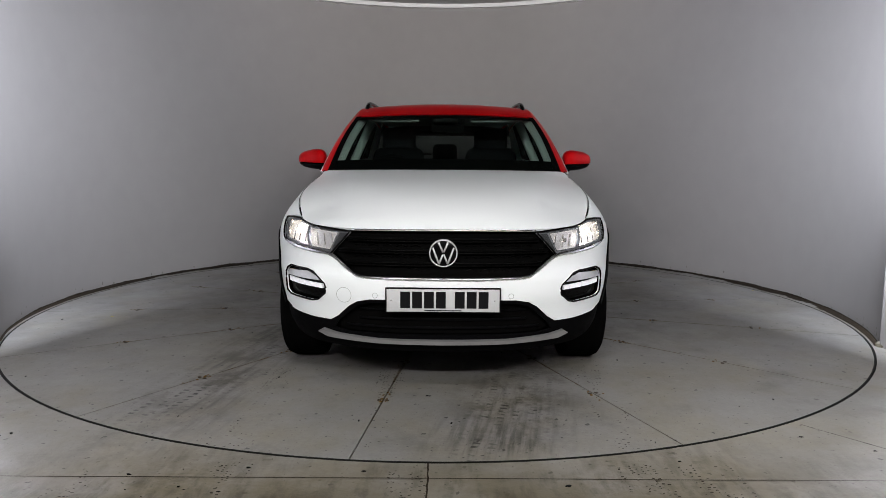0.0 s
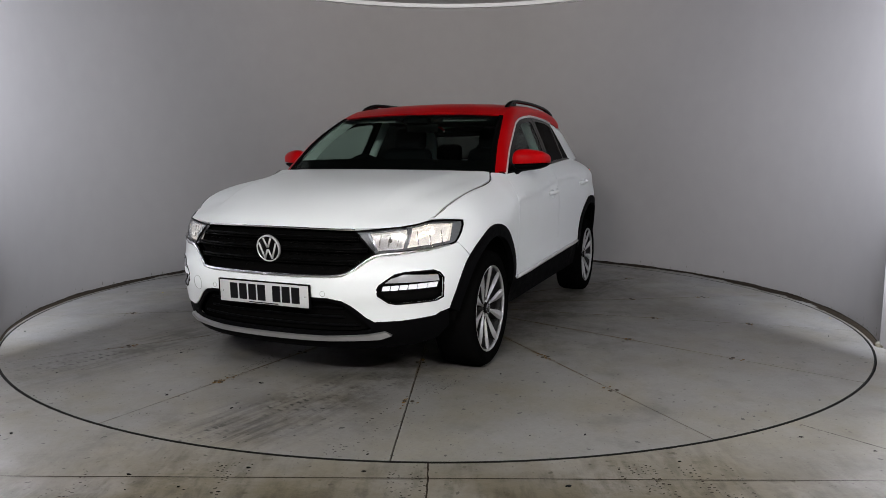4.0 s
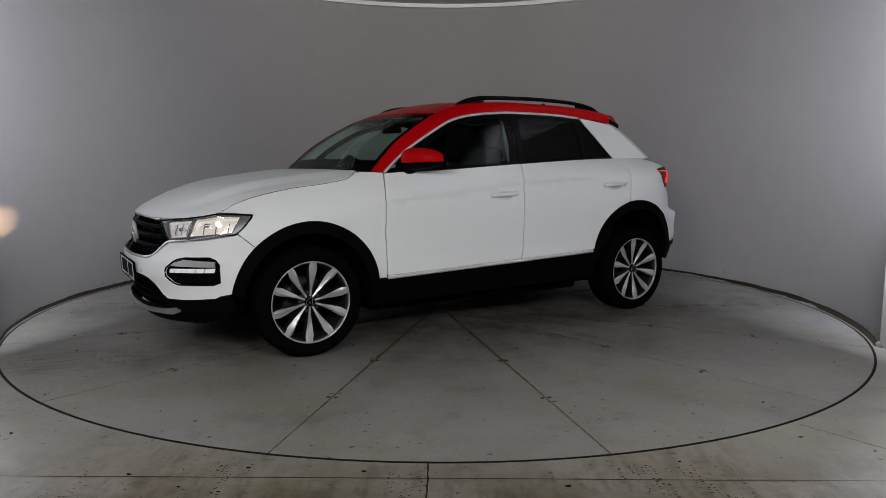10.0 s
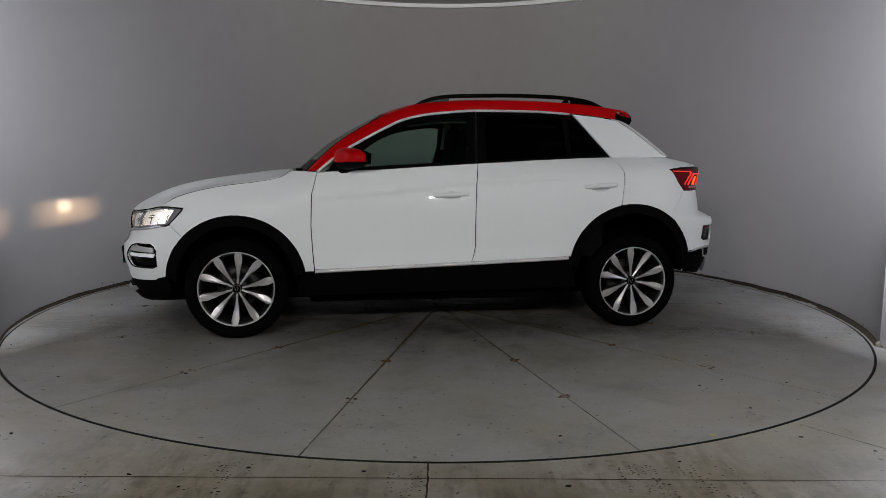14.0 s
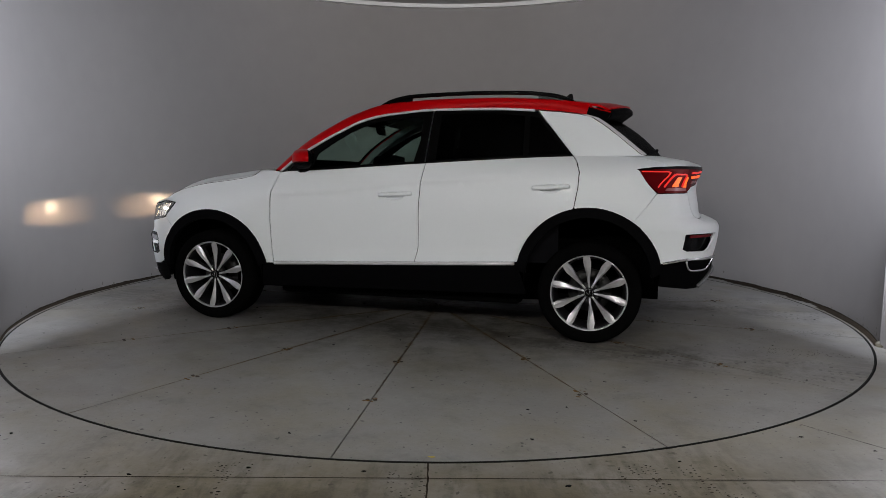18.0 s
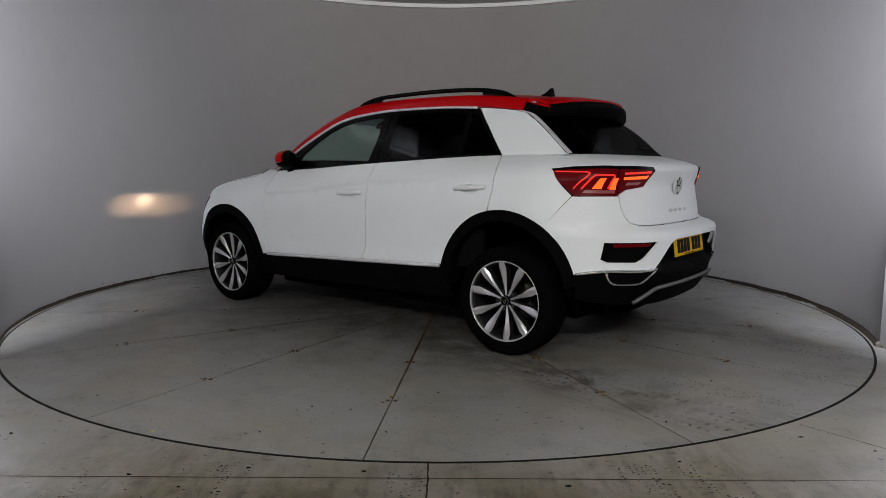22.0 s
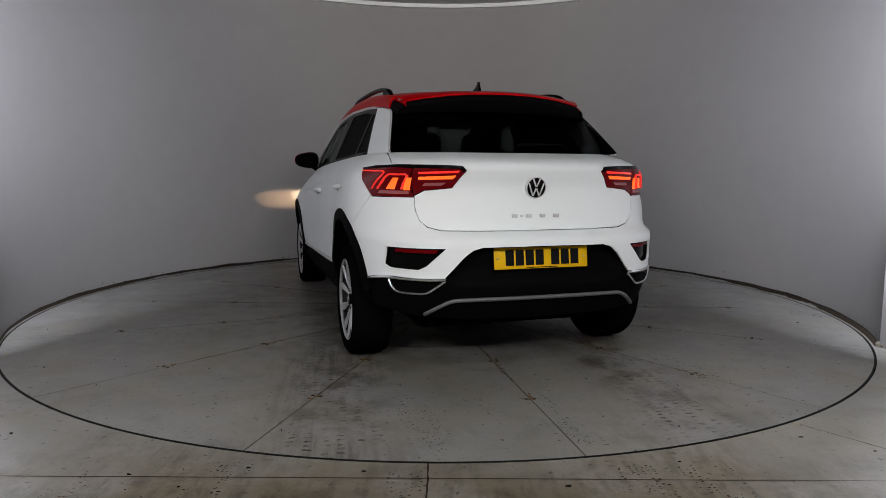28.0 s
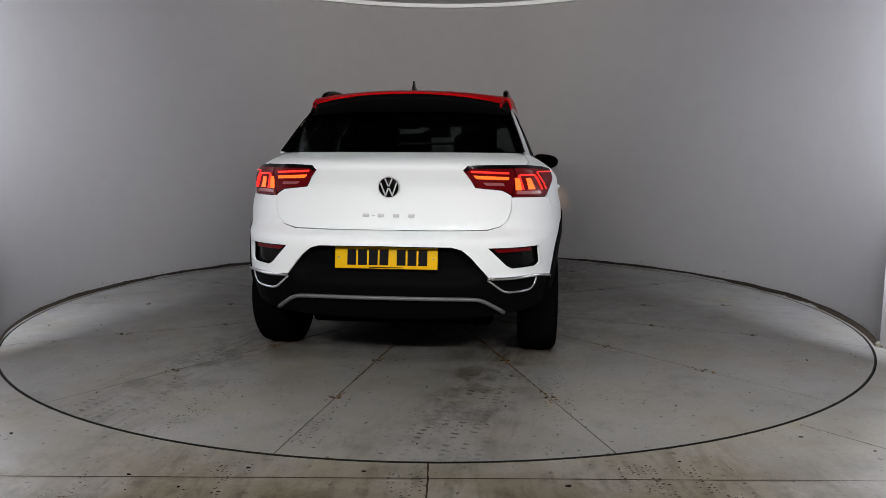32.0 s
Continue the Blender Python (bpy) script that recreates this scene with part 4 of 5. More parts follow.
def badge(name, fn, r, metal):
    o = new(name)
    o.parent = car
    put("badge_disc", lathe([(0.0005, 0.004), (r * 0.9, 0.004), (r * 0.95, 0.0), (r * 0.95, -0.01)], 40), GLOSS, o, "black badge disc")
    put("badge_ring", lathe([(r * 0.90, 0.003), (r * 0.92, 0.007), (r * 0.98, 0.007), (r, 0.003), (r, -0.01), (r * 0.90, -0.01)], 48, True), metal, o, "chrome badge ring")
    for a, b in (((-0.33, 0.80), (-0.03, 0.10)), ((0.33, 0.80), (0.03, 0.10)), ((-0.74, 0.42), (-0.31, -0.76)), ((0.74, 0.42), (0.31, -0.76)), ((-0.31, -0.76), (-0.03, -0.06)), ((0.31, -0.76), (0.03, -0.06))):
        put("badge_bar", tube([(a[0] * r, 0.005, a[1] * r), (b[0] * r, 0.005, b[1] * r)], r * 0.072, 6), metal, o, "chrome slanted bar")
    o.matrix_local = fn
    return tagged(o, "round chrome and black maker badge")


badge("badge", Matrix.Translation((2.079, 0, 0.680)) @ pose(0, 0, 0, 0, 8, 0) @ pose(0, 0, 0, 0, 0, -90), 0.066, PALE_SILVER)
badge("badge", Matrix.Translation((-1.966, 0, 0.972)) @ pose(0, 0, 0, 0, -6, 0) @ pose(0, 0, 0, 0, 0, 90), 0.056, PALE_SILVER)


def number_plate(name, m, material, label):
    o = new(name)
    o.parent = car
    o.matrix_local = m
    tagged(o, label)
    part("plate_board", block(-0.26, 0.26, -0.006, 0.004, -0.0555, 0.0555, 0.003), material, o)
    for x0, x1, z0, z1 in ((-0.262, 0.262, 0.0535, 0.0585), (-0.262, 0.262, -0.0585, -0.0535), (-0.264, -0.259, -0.0585, 0.0585), (0.259, 0.264, -0.0585, 0.0585)):
        part("plate_frame", block(x0, x1, -0.007, 0.006, z0, z1), PLASTIC, o)
    x = -0.208
    for k in range(7):
        part("plate_bar", block(x, x + 0.045, 0.0035, 0.0055, -0.037, 0.041), INK, o)
        x += 0.0545 + (0.032 if k == 2 else 0.0)
    part("plate_bar", block(-0.085, 0.085, 0.0035, 0.005, -0.0500, -0.0455), INK, o)
    for s in (-1, 1):
        b = put("screw", lathe([(0.0005, 0.0065), (0.005, 0.0055), (0.005, 0.003)], 10), SILVER, o)
        b.matrix_local = pose(s * 0.238, 0, 0)
    return o


number_plate("number_plate", Matrix.Translation((2.124, 0.0, 0.468)) @ pose(0, 0, 0, 0, 3, 0) @ pose(0, 0, 0, 0, 0, -90), PLATE_W, "white number plate with black bars")
number_plate("number_plate", Matrix.Translation((-2.045, 0.0, 0.622)) @ pose(0, 0, 0, 0, 8, 0) @ pose(0, 0, 0, 0, 0, 90), PLATE_Y, "yellow number plate with black bars")
# parking sensors and towing cover
for y in (0.315, -0.315):
    put("parking_sensor", tube([inset(0.0)(*fy(y + 0.012 * math.cos(t), 0.484 + 0.012 * math.sin(t))) for t in np.linspace(0, 2 * math.pi, 20, endpoint=False)], 0.0012, 5, closed=True), TRIM, car, "round parking sensor joint")
put("tow_cover", tube([inset(0.0)(*fy(-0.465 + 0.036 * math.cos(t), 0.478 + 0.036 * math.sin(t))) for t in np.linspace(0, 2 * math.pi, 28, endpoint=False)], 0.0012, 5, closed=True), TRIM, car, "round towing eye cover joint")

# headlamps
LAMP = [fy(0.440, 0.773), fy(0.56, 0.786), fy(0.68, 0.803), sx(1.765, 0.819), sx(1.70, 0.820), sx(1.610, 0.814), sx(1.620, 0.795), sx(1.656, 0.752), sx(1.694, 0.714), sx(1.72, 0.706), sx(1.80, 0.696), fy(0.72, 0.690), fy(0.62, 0.677), fy(0.535, 0.668)]
for s in (1, -1):
    q = LAMP if s > 0 else mirror_u(LAMP)
    f2 = (lambda p: p) if s > 0 else (lambda p: mirror_u(p))
    lamp = new("headlamp")
    lamp.parent = car
    tagged(lamp, "lit halogen headlamp with a clear lens")
    # two small hooded filaments: one low, wide beam and its bright core
    for name, pz, ah, av, fh, fv, glow in (("filament", 0.750, 0.0100, 0.0023, 0.0055, 0.0009, BEAM), ("core_filament", 0.7620, 0.0022, 0.0011, 0.0012, 0.0006, BEAM_CORE)):
        py = s * 0.70
        front = body(*fy(0.70, pz))[0]
        lift = 0.0012 if glow is BEAM else 0.0004
        x0, x1, w = front - 0.046, front - 0.018, 0.0015
        for bx in ((x0, x1, -ah - w, -ah, -av - w, av + w), (x0, x1, ah, ah + w, -av - w, av + w), (x0, x1, -ah, ah, av, av + w), (x0, x1, -ah, ah, -av - w, -av), (x0 - w, x0, -ah - w, ah + w, -av - w, av + w)):
            part("projector_wall", block(bx[0], bx[1], py + bx[2], py + bx[3], pz + bx[4], pz + bx[5]), REFLECTOR, lamp, "small hood round the lamp filament")
        fil = [(x0 + 0.002, py + u, pz + v + lift) for u, v in ((-fh, -fv), (fh, -fv), (fh, fv), (-fh, fv))]
        put(name, (fil, [(0, 1, 2, 3)]), glow, lamp, "glowing lamp filament", False)
    cells = ([fy(0.505, 0.768), fy(0.656, 0.789), fy(0.650, 0.692), fy(0.545, 0.682)], [fy(0.669, 0.793), sx(1.765, 0.811), sx(1.665, 0.808), sx(1.718, 0.720), fy(0.663, 0.695)])
    wedge = [fy(0.452, 0.767), fy(0.494, 0.767), fy(0.536, 0.688), fy(0.525, 0.680)]
    put("lamp_bowl", sheet(q, inset(0.014), 0.016, [f2(c) for c in cells], 0.005), BOWL, lamp, "silvery lamp housing")
    put("lamp_wedge", sheet(f2(wedge), inset(0.010), 0.02, (), 0.004), GRAPHITE, lamp, "dark grey inner corner of the lamp")
    for k, c in enumerate(cells):
        put("lamp_reflector", sheet(f2(c), inset(0.038), 0.02, (), 0.004), LIT_GLOW if k else SPILL_GLOW, lamp, "lamp reflector with added glow" if k else "lamp reflector with faint added glow")
        edge = resample(f2(c), 0.02)
        edge = edge + edge[:1]
        # the inner cell's wall takes the added glow too
        put("cell_wall", loft([[inset(d)(*p) for p in edge] for d in (0.013, 0.026, 0.040)], 0.002), REFLECTOR if k else SPILL_GLOW, lamp, "stepped bright cell wall")
        # stepped facets of the reflector
        us, zs = [p[0] for p in c], [p[1] for p in c]
        for j in range(1, 4):
            f = j / 4
            u = min(us) + (max(us) - min(us)) * f
            zlo, zhi = min(zs) + 0.018, max(zs) - 0.026
            put("reflector_facet", tube([inset(0.036)(*f2([(u + 0.004 * (z - zlo) / (zhi - zlo), z)])[0]) for z in np.linspace(zlo, zhi, 5)], 0.004, 6), REFLECTOR, lamp, "step of the lamp reflector")
        cu, cz = np.mean(us), np.mean(zs)
        bulb = bmesh.new()
        bmesh.ops.create_uvsphere(bulb, u_segments=14, v_segments=8, radius=0.011)
        b = part("bulb", bulb, HEAD_GLOW if k else REFLECTOR, lamp, "glowing headlamp bulb" if k else "unlit bulb")
        b.matrix_local = Matrix.Translation(inset(0.026)(*f2([fy(0.745, 0.776)])[0]) if k else inset(0.024)(cu, cz))
        put("cell_rim", tube([inset(0.012)(*p) for p in resample(f2(c), 0.03)], 0.0028, 5, closed=True), CHROME, lamp, "bright cell edge")
    put("lamp_lens", sheet(q, inset(0.001), 0.03, (), 0.003), LENS, lamp, "clear lens")
    put("lamp_seal", tube([inset(0.002)(*p) for p in resample(q, 0.025)], 0.0048, 6, closed=True), GLOSS, lamp, "black lamp edge")

# bonnet
HOOD_C = curve_of([(0.70, 1.066), (0.95, 1.060), (1.1, 1.048), (1.28, 1.025), (1.48, 0.997), (1.69, 0.957), (1.82, 0.920), (1.92, 0.876), (1.99, 0.836), (2.025, 0.808), (2.043, 0.788)])
NOSE_Z = curve_of([(0.0, 0.792), (0.40, 0.791), (0.50, 0.792), (0.60, 0.797), (0.66, 0.804), (0.719, 0.823), (0.80, 0.86)])


def nose_x(y):
    return body(*fy(y, NOSE_Z(y)))[0] + (0.004 if y < 0.42 else max(0.001, 0.004 - 0.03 * (y - 0.42)))


NOSE = curve_of([(y, nose_x(y)) for y in np.linspace(0, 0.72, 28)])


def hood(x, y):
    a = abs(y)
    yh = HOOD_Y(x)
    ze = Z_TOP(x) + 0.001
    d = max(0.0, NOSE(a) - x)
    xe = x + (NOSE(0.0) - NOSE(a)) * max(0.0, 1 - d / 0.5) ** 1.5
    c = HOOD_C(xe) + (NOSE_Z(a) - NOSE_Z(0.0)) * max(0.0, 1 - d / 0.28) ** 2
    k = min(a / yh, 1.0)
    z = c - (c - min(ze, c)) * k ** 2.6
    yp, yv = min(HOOD_CREASE(x), yh * 0.90), min(HOOD_VALLEY(x), yh * 0.95)
    f = min(1.0, d / 0.50)
    f = f * f * (3 - 2 * f)
    drop = c - min(ze, c)
    if a < yp:
        zc_ = c - 0.006 * (a / yp) ** 2.2
    elif a < yv:
        t = (a - yp) / (yv - yp)
        zc_ = c - 0.006 - (0.70 * drop - 0.006) * t
    else:
        t = min((a - yv) / (yh - yv), 1.0)
        zc_ = c - 0.70 * drop - 0.30 * drop * t ** 2.2
    z += (zc_ - z) * f
    return (x, y, z)


HOOD_CREASE = curve_of([(0.90, 0.57), (1.0, 0.56), (1.3, 0.525), (1.6, 0.495), (1.85, 0.47), (2.1, 0.43)])
HOOD_VALLEY = curve_of([(0.90, 0.71), (1.0, 0.70), (1.15, 0.685), (1.3, 0.66), (1.6, 0.59), (1.85, 0.52), (2.1, 0.45)])
ys = np.linspace(0, 0.705, 18)
hood_half = [(nose_x(y), y) for y in ys] + [(x, HOOD_Y(x) - 0.010) for x in (1.735, 1.70, 1.66, 1.6, 1.5, 1.4, 1.3, 1.2, 1.1, 1.035, 0.99)] + [(0.952, 0.732), (0.945, 0.70), (0.965, 0.55), (0.985, 0.35), (0.995, 0.15), (0.997, 0.0)]
hood_full = hood_half + [(x, -y) for x, y in reversed(hood_half[1:-1])]
put("bonnet", sheet(hood_full, hood, 0.032, (), 0.014, (1.4, 0, -3), [[(x, q * line_y(x)) for x in np.linspace(1.0, 1.86, 16)] for q in (1, -1) for line_y in (HOOD_CREASE, HOOD_VALLEY)]), WHITE, car, "white bonnet")
# thin dark tube that paints the shade of the bonnet's shut gap
for q in (1, -1):
    seam = [(x, q * (HOOD_Y(x) - 0.004), Z_TOP(x) - 0.0005) for x in np.linspace(1.742, 1.03, 34)] + [(1.0, q * 0.757, 1.018), (0.962, q * 0.738, 1.050)]
    put("bonnet_gap_line", tube(smooth_line(seam, 0.03), 0.0014, 5), DARK, car, "dark line drawn as shade in the bonnet gap")
cowl = [(0.99, -0.6), (0.99, 0.6), (0.90, 0.73), (0.76, 0.73), (0.80, 0.5), (0.84, 0.0), (0.80, -0.5), (0.76, -0.73), (0.90, -0.73)]
put("cowl", sheet(cowl, lambda x, y: (x, y, 1.018), 0.06, (), 0.02, (1, 0, -3)), PLASTIC, car, "black cowl panel under the windscreen")

# ---- glasshouse ----
CHROME_LINE = [(0.795, 1.046), (0.70, 1.124), (0.614, 1.187), (0.52, 1.243), (0.432, 1.292), (0.34, 1.340), (0.249, 1.382), (0.10, 1.420), (-0.12, 1.446), (-0.30, 1.456), (-0.68, 1.457), (-0.915, 1.445), (-1.085, 1.431), (-1.24, 1.410)]
EDGE = [(0.862, 0.736, 1.046), (0.775, 0.714, 1.130), (0.68, 0.690, 1.215), (0.58, 0.669, 1.285), (0.48, 0.647, 1.345), (0.39, 0.626, 1.395), (0.30, 0.609, 1.436), (0.12, 0.606, 1.490), (-0.12, 0.607, 1.512), (-0.30, 0.606, 1.520), (-0.68, 0.604, 1.521), (-0.915, 0.598, 1.512), (-1.10, 0.590, 1.500), (-1.26, 0.575, 1.480)]
low3 = [np.array((x, upper_y(x, z) + 0.004, z)) for x, z in CHROME_LINE]
n_line = 46


def even(pts, n):
    pts = np.array(smooth_line(pts, 0.01))
    d = np.concatenate([[0], np.cumsum(np.linalg.norm(np.diff(pts, axis=0), axis=1))])
    return np.stack([np.interp(np.linspace(0, d[-1], n), d, pts[:, k]) for k in range(3)], 1)


A_, B_ = even(low3, n_line), even(EDGE, n_line)
rows = []
for a, b in zip(A_, B_):
    mid = (a + b) / 2 + np.array((0.0, 0.018, 0.014))
    rows.append([(1 - t) ** 2 * a + 2 * t * (1 - t) * mid + t * t * b for t in np.linspace(0, 1, 6)])
cant = loft(rows, 0.012)
lined(put("roof_pillar", cant, RED, car, "red windscreen pillar and roof side"), TRIM)
lined(put("roof_pillar", flipped(cant), RED, car, "red windscreen pillar and roof side"), TRIM)
edge = even(EDGE, n_line)
split = int(np.argmin(np.abs(edge[:, 0] - 0.345)))


def crossing(p, bow_x, bow_z, n=21):
    """Points from p across to its mirror image, bowed."""
    out = []
    for t in np.linspace(-1, 1, n):
        out.append((p[0] + bow_x * (1 - t * t), p[1] * t, p[2] + bow_z * (1 - abs(t) ** 2.2)))
    return out


rows = [crossing(p, 0.085 - 0.05 * i / split, 0.012 + 0.008 * i / split, 41) for i, p in enumerate(edge[:split + 1])]
put("windscreen", loft([r[1:-1] for r in rows], 0.005), WINDSHIELD, car, "clear windscreen")
# black band round the windscreen
band = []
for i, r in enumerate(rows):
    band.append([np.array(r[0]) * (1 - t) + np.array(r[1]) * t for t in (0.0, 0.5, 1.0)])
vf = loft(band, 0.003)
put("screen_band", vf, DARK, car, "black windscreen edge")
put("screen_band", flipped(vf), DARK, car, "black windscreen edge")
top_band = [[np.array(p) + np.array((-0.006, 0, -0.006)) for p in rows[k]] for k in range(split - 1, split + 1)]
put("screen_band", loft(top_band, 0.003), GLOSS, car, "black windscreen edge")
low_band = [[np.array(p) + np.array((-0.006, 0, -0.004)) for p in rows[k]] for k in range(0, 3)]
put("screen_band", loft(low_band, 0.003), DARK, car, "black windscreen edge")
rows = []
for i, p in enumerate(edge[split:]):
    f = i / (n_line - split)
    rows.append(crossing(p, 0.035 if f < 0.02 else 0.035 * max(0.0, 1 - f * 3), 0.022 + 0.016 * min(1.0, f * 3)))
last = rows[-1]
span_t = np.linspace(-1, 1, 21)
tip = [(-1.375 - 0.135 * (1 - t * t), 0.538 * t, 1.447 + 0.045 * (1 - abs(t) ** 2.4)) for t in span_t]
for k in (1, 2, 3):
    f = k / 3
    rows.append([np.array(a) * (1 - f) + np.array(b) * f + np.array((0, 0, 0.010 * f * (1 - f) * 4)) for a, b in zip(last, tip)])
lined(put("roof", loft(rows, 0.015, (0, 0, 0)), RED, car, "red painted roof panel"), TRIM)
# black spoiler under the roof edge, with an ear at each end
under = [(-1.345 - 0.10 * (1 - t * t), 0.592 * t, 1.356 + 0.012 * (1 - t * t)) for t in span_t]
rows = [[np.array(p) + np.array((0.006, 0, -0.008)) for p in tip], [np.array(p) + np.array((-0.016, 0, -0.022)) for p in tip], [np.array(p) + np.array((-0.018, 0, -0.046)) for p in tip],
        [np.array(p) * 0.3 + np.array(q) * 0.7 + np.array((0.0, 0, -0.006)) for p, q in zip(tip, under)], under, [np.array(q) + np.array((0.07, 0, 0.008)) for q in under]]
put("spoiler", loft(rows, 0.01), PLASTIC, car, "gloss black tailgate spoiler")
for s in (1, -1):
    j = -1 if s > 0 else 0
    ear = [[np.array((-1.252, s * 0.566, 1.470)), np.array((-1.244, s * 0.590, 1.441)), np.array((-1.240, s * 0.600, 1.408))],
           [np.array(tip[j]) + np.array((0.06, 0, 0.004)), np.array((-1.305, s * 0.586, 1.424)), np.array((-1.29, s * 0.600, 1.384))],
           [np.array(tip[j]) + np.array((-0.012, 0, -0.014)), np.array((-1.383, s * 0.570, 1.405)), np.array(under[j])]]
    upper = [[a, a * 0.62 + b * 0.38] for a, b, c in ear]
    lower = [[a * 0.62 + b * 0.38, b, c] for a, b, c in ear]
    put("spoiler_ear", loft(upper, 0.012), RED, car, "red side of the roof spoiler")
    put("spoiler_fin", loft(lower, 0.010), PLASTIC, car, "black fin beside the rear window")

# side glass with bright surround


def side(x, z):
    return (x, upper_y(x, z) - 0.006, z)


def side_in(d):
    return lambda x, z: (x, upper_y(x, z) - d, z)


def zb(x):
    return Z_TOP(x) + 0.006


zc = curve_of(sorted(CHROME_LINE))
gf = [(0.73, zb(0.73)), (0.40, zb(0.40)), (0.1, zb(0.1)), (-0.225, zb(-0.225)), (-0.245, zc(-0.245) - 0.012)] + [(x, zc(x) - 0.014) for x in (-0.1, 0.1, 0.2, 0.3, 0.4, 0.5, 0.6, 0.68)]
gr = [(-0.235, zb(-0.235)), (-0.6, zb(-0.6)), (-0.95, zb(-0.95)), (-1.168, zb(-1.168)), (-0.930, zc(-0.925) - 0.012), (-0.68, zc(-0.68) - 0.012), (-0.40, zc(-0.4) - 0.012), (-0.255, zc(-0.255) - 0.012)]
gfi = [(0.56, zb(0.56) + 0.012), (0.1, zb(0.1) + 0.012), (-0.155, zb(-0.155) + 0.012), (-0.185, 1.25), (-0.185, 1.395), (-0.13, zc(-0.13) - 0.040), (0.08, zc(0.08) - 0.042), (0.2, zc(0.2) - 0.046), (0.3, zc(0.3) - 0.05), (0.42, zc(0.42) - 0.06), (0.53, zc(0.53) - 0.075)]
pair("front_window", gfi, SIDE_GLASS, side, 0.06, 0.004, "clear front door window")
pair("window_frame", gf, GLOSS, side_in(0.003), 0.04, 0.010, "gloss black window frame", [gfi])
gri = [(-0.30, zb(-0.30) + 0.012), (-0.86, zb(-0.86) + 0.012), (-0.855, zc(-0.8) - 0.05), (-0.68, zc(-0.68) - 0.036), (-0.40, zc(-0.4) - 0.036), (-0.31, zc(-0.3) - 0.04)]
gqi = [(-0.895, zb(-0.89) + 0.012), (-1.135, zb(-1.13) + 0.012), (-0.945, zc(-0.94) - 0.055), (-0.89, zc(-0.88) - 0.045)]
pair("rear_window", gri, PRIVACY, side, 0.06, 0.004, "dark tinted rear door window")
pair("rear_window", gqi, PRIVACY, side, 0.06, 0.004, "dark tinted corner window")
pair("window_frame", gr, GLOSS, side_in(0.003), 0.04, 0.010, "gloss black window frame", [gri, gqi])
cl = [(x, z) for x, z in CHROME_LINE if x >= -0.93]
line = smooth_line([(x, upper_y(x, z) + 0.002, z - 0.006) for x, z in cl], 0.04)
for s in (1, -1):
    put("window_trim", tube([(x, s * y, z) for x, y, z in line], 0.0095, 6), SATIN, car, "bright metal window surround")
    bel = [(x, s * (upper_y(x, zb(x)) + 0.001), zb(x)) for x in np.linspace(0.74, -1.165, 24)]
    put("window_seal", tube(bel, 0.006, 6), GLOSS, car, "black window seal")
cp = [(-1.178, 1.146), (-0.938, 1.438), (-1.085, 1.425), (-1.20, 1.410), (-1.27, 1.392), (-1.345, 1.345), (-1.434, 1.276), (-1.52, 1.204), (-1.575, 1.158), (-1.60, 1.152), (-1.4, 1.150)]
pair("rear_pillar", cp, WHITE, side_in(0.0), 0.035, 0.012, "white rear roof pillar")
PIL = smooth_line([(-1.215, 1.411), (-1.27, 1.396), (-1.345, 1.349), (-1.434, 1.280), (-1.52, 1.208), (-1.585, 1.156)], 0.04)
outer3 = [np.array((x, upper_y(x, z) + 0.001, z)) for x, z in PIL]
inner3 = [p + np.array((-0.026, -0.006, 0.003)) * min(1.0, i / 3) for i, p in enumerate(outer3)]
vf = loft([[a, (a + b) / 2 + np.array((0, 0.004, 0.003)), b] for a, b in zip(outer3, inner3)], 0.010)
put("pillar_trim", vf, PALE_SILVER, car, "silver strip on the rear pillar")
put("pillar_trim", flipped(vf), PALE_SILVER, car, "silver strip on the rear pillar")

# rear screen
lo_u = ty(0.665, 1.152)[0]
gl_lo = [np.array(tail(u, 1.152)) for u in np.linspace(-lo_u, lo_u, 21)]
gl_hi = [np.array((-1.30 - 0.10 * (1 - t * t), 0.600 * t, 1.398 + 0.02 * (1 - t * t))) for t in span_t]
rows = [[a * (1 - t) + b * t + np.array((-0.016, 0, 0.016)) * (4 * t * (1 - t)) for a, b in zip(gl_lo, gl_hi)] for t in np.linspace(0, 1, 9)]
put("rear_screen", loft(rows, 0.005), SCREEN_TINT, car, "dark tinted rear screen")
for s in (1, -1):
    edge_g = even([r[-1 if s > 0 else 0] for r in rows], 9)
    edge_p = even([(p[0], s * p[1], p[2]) for p in inner3[3:]][::-1], 9)
    put("screen_blade", loft([[a + (b - a) * t for t in (-0.15, 0.3, 0.6, 1.0)] for a, b in zip(edge_g, edge_p)], 0.006), GLOSS, car, "gloss black edge of the rear screen")

# tailgate
gate_half = [(0.0, 1.152), ty(0.3, 1.152), ty(0.668, 1.152), ty(0.685, 1.13), ty(0.70, 1.10), ty(0.66, 1.080), ty(0.50, 1.078), ty(0.40, 1.076), ty(0.372, 1.058), ty(0.435, 0.970), ty(0.57, 0.956), ty(0.6165, 0.930), ty(0.6148, 0.86), ty(0.5985, 0.81), ty(0.5628, 0.7775), ty(0.50, 0.762), ty(0.3, 0.7588), (0.0, 0.7578)]
put("tailgate", sheet(both_front(gate_half), tail, 0.022, (), 0.012), WHITE, car, "white tailgate")
for k in range(4):
    y = 0.118 - 0.078 * k
    p = tail(*ty(abs(y), 0.828))
    part("model_bar", block(p[0] - 0.008, p[0] + 0.006, y - 0.015, y + 0.015, 0.820, 0.838, 0.002), PALE_SILVER, car, "small chrome bar of the model name")
p = tail(*ty(0.079, 0.828))
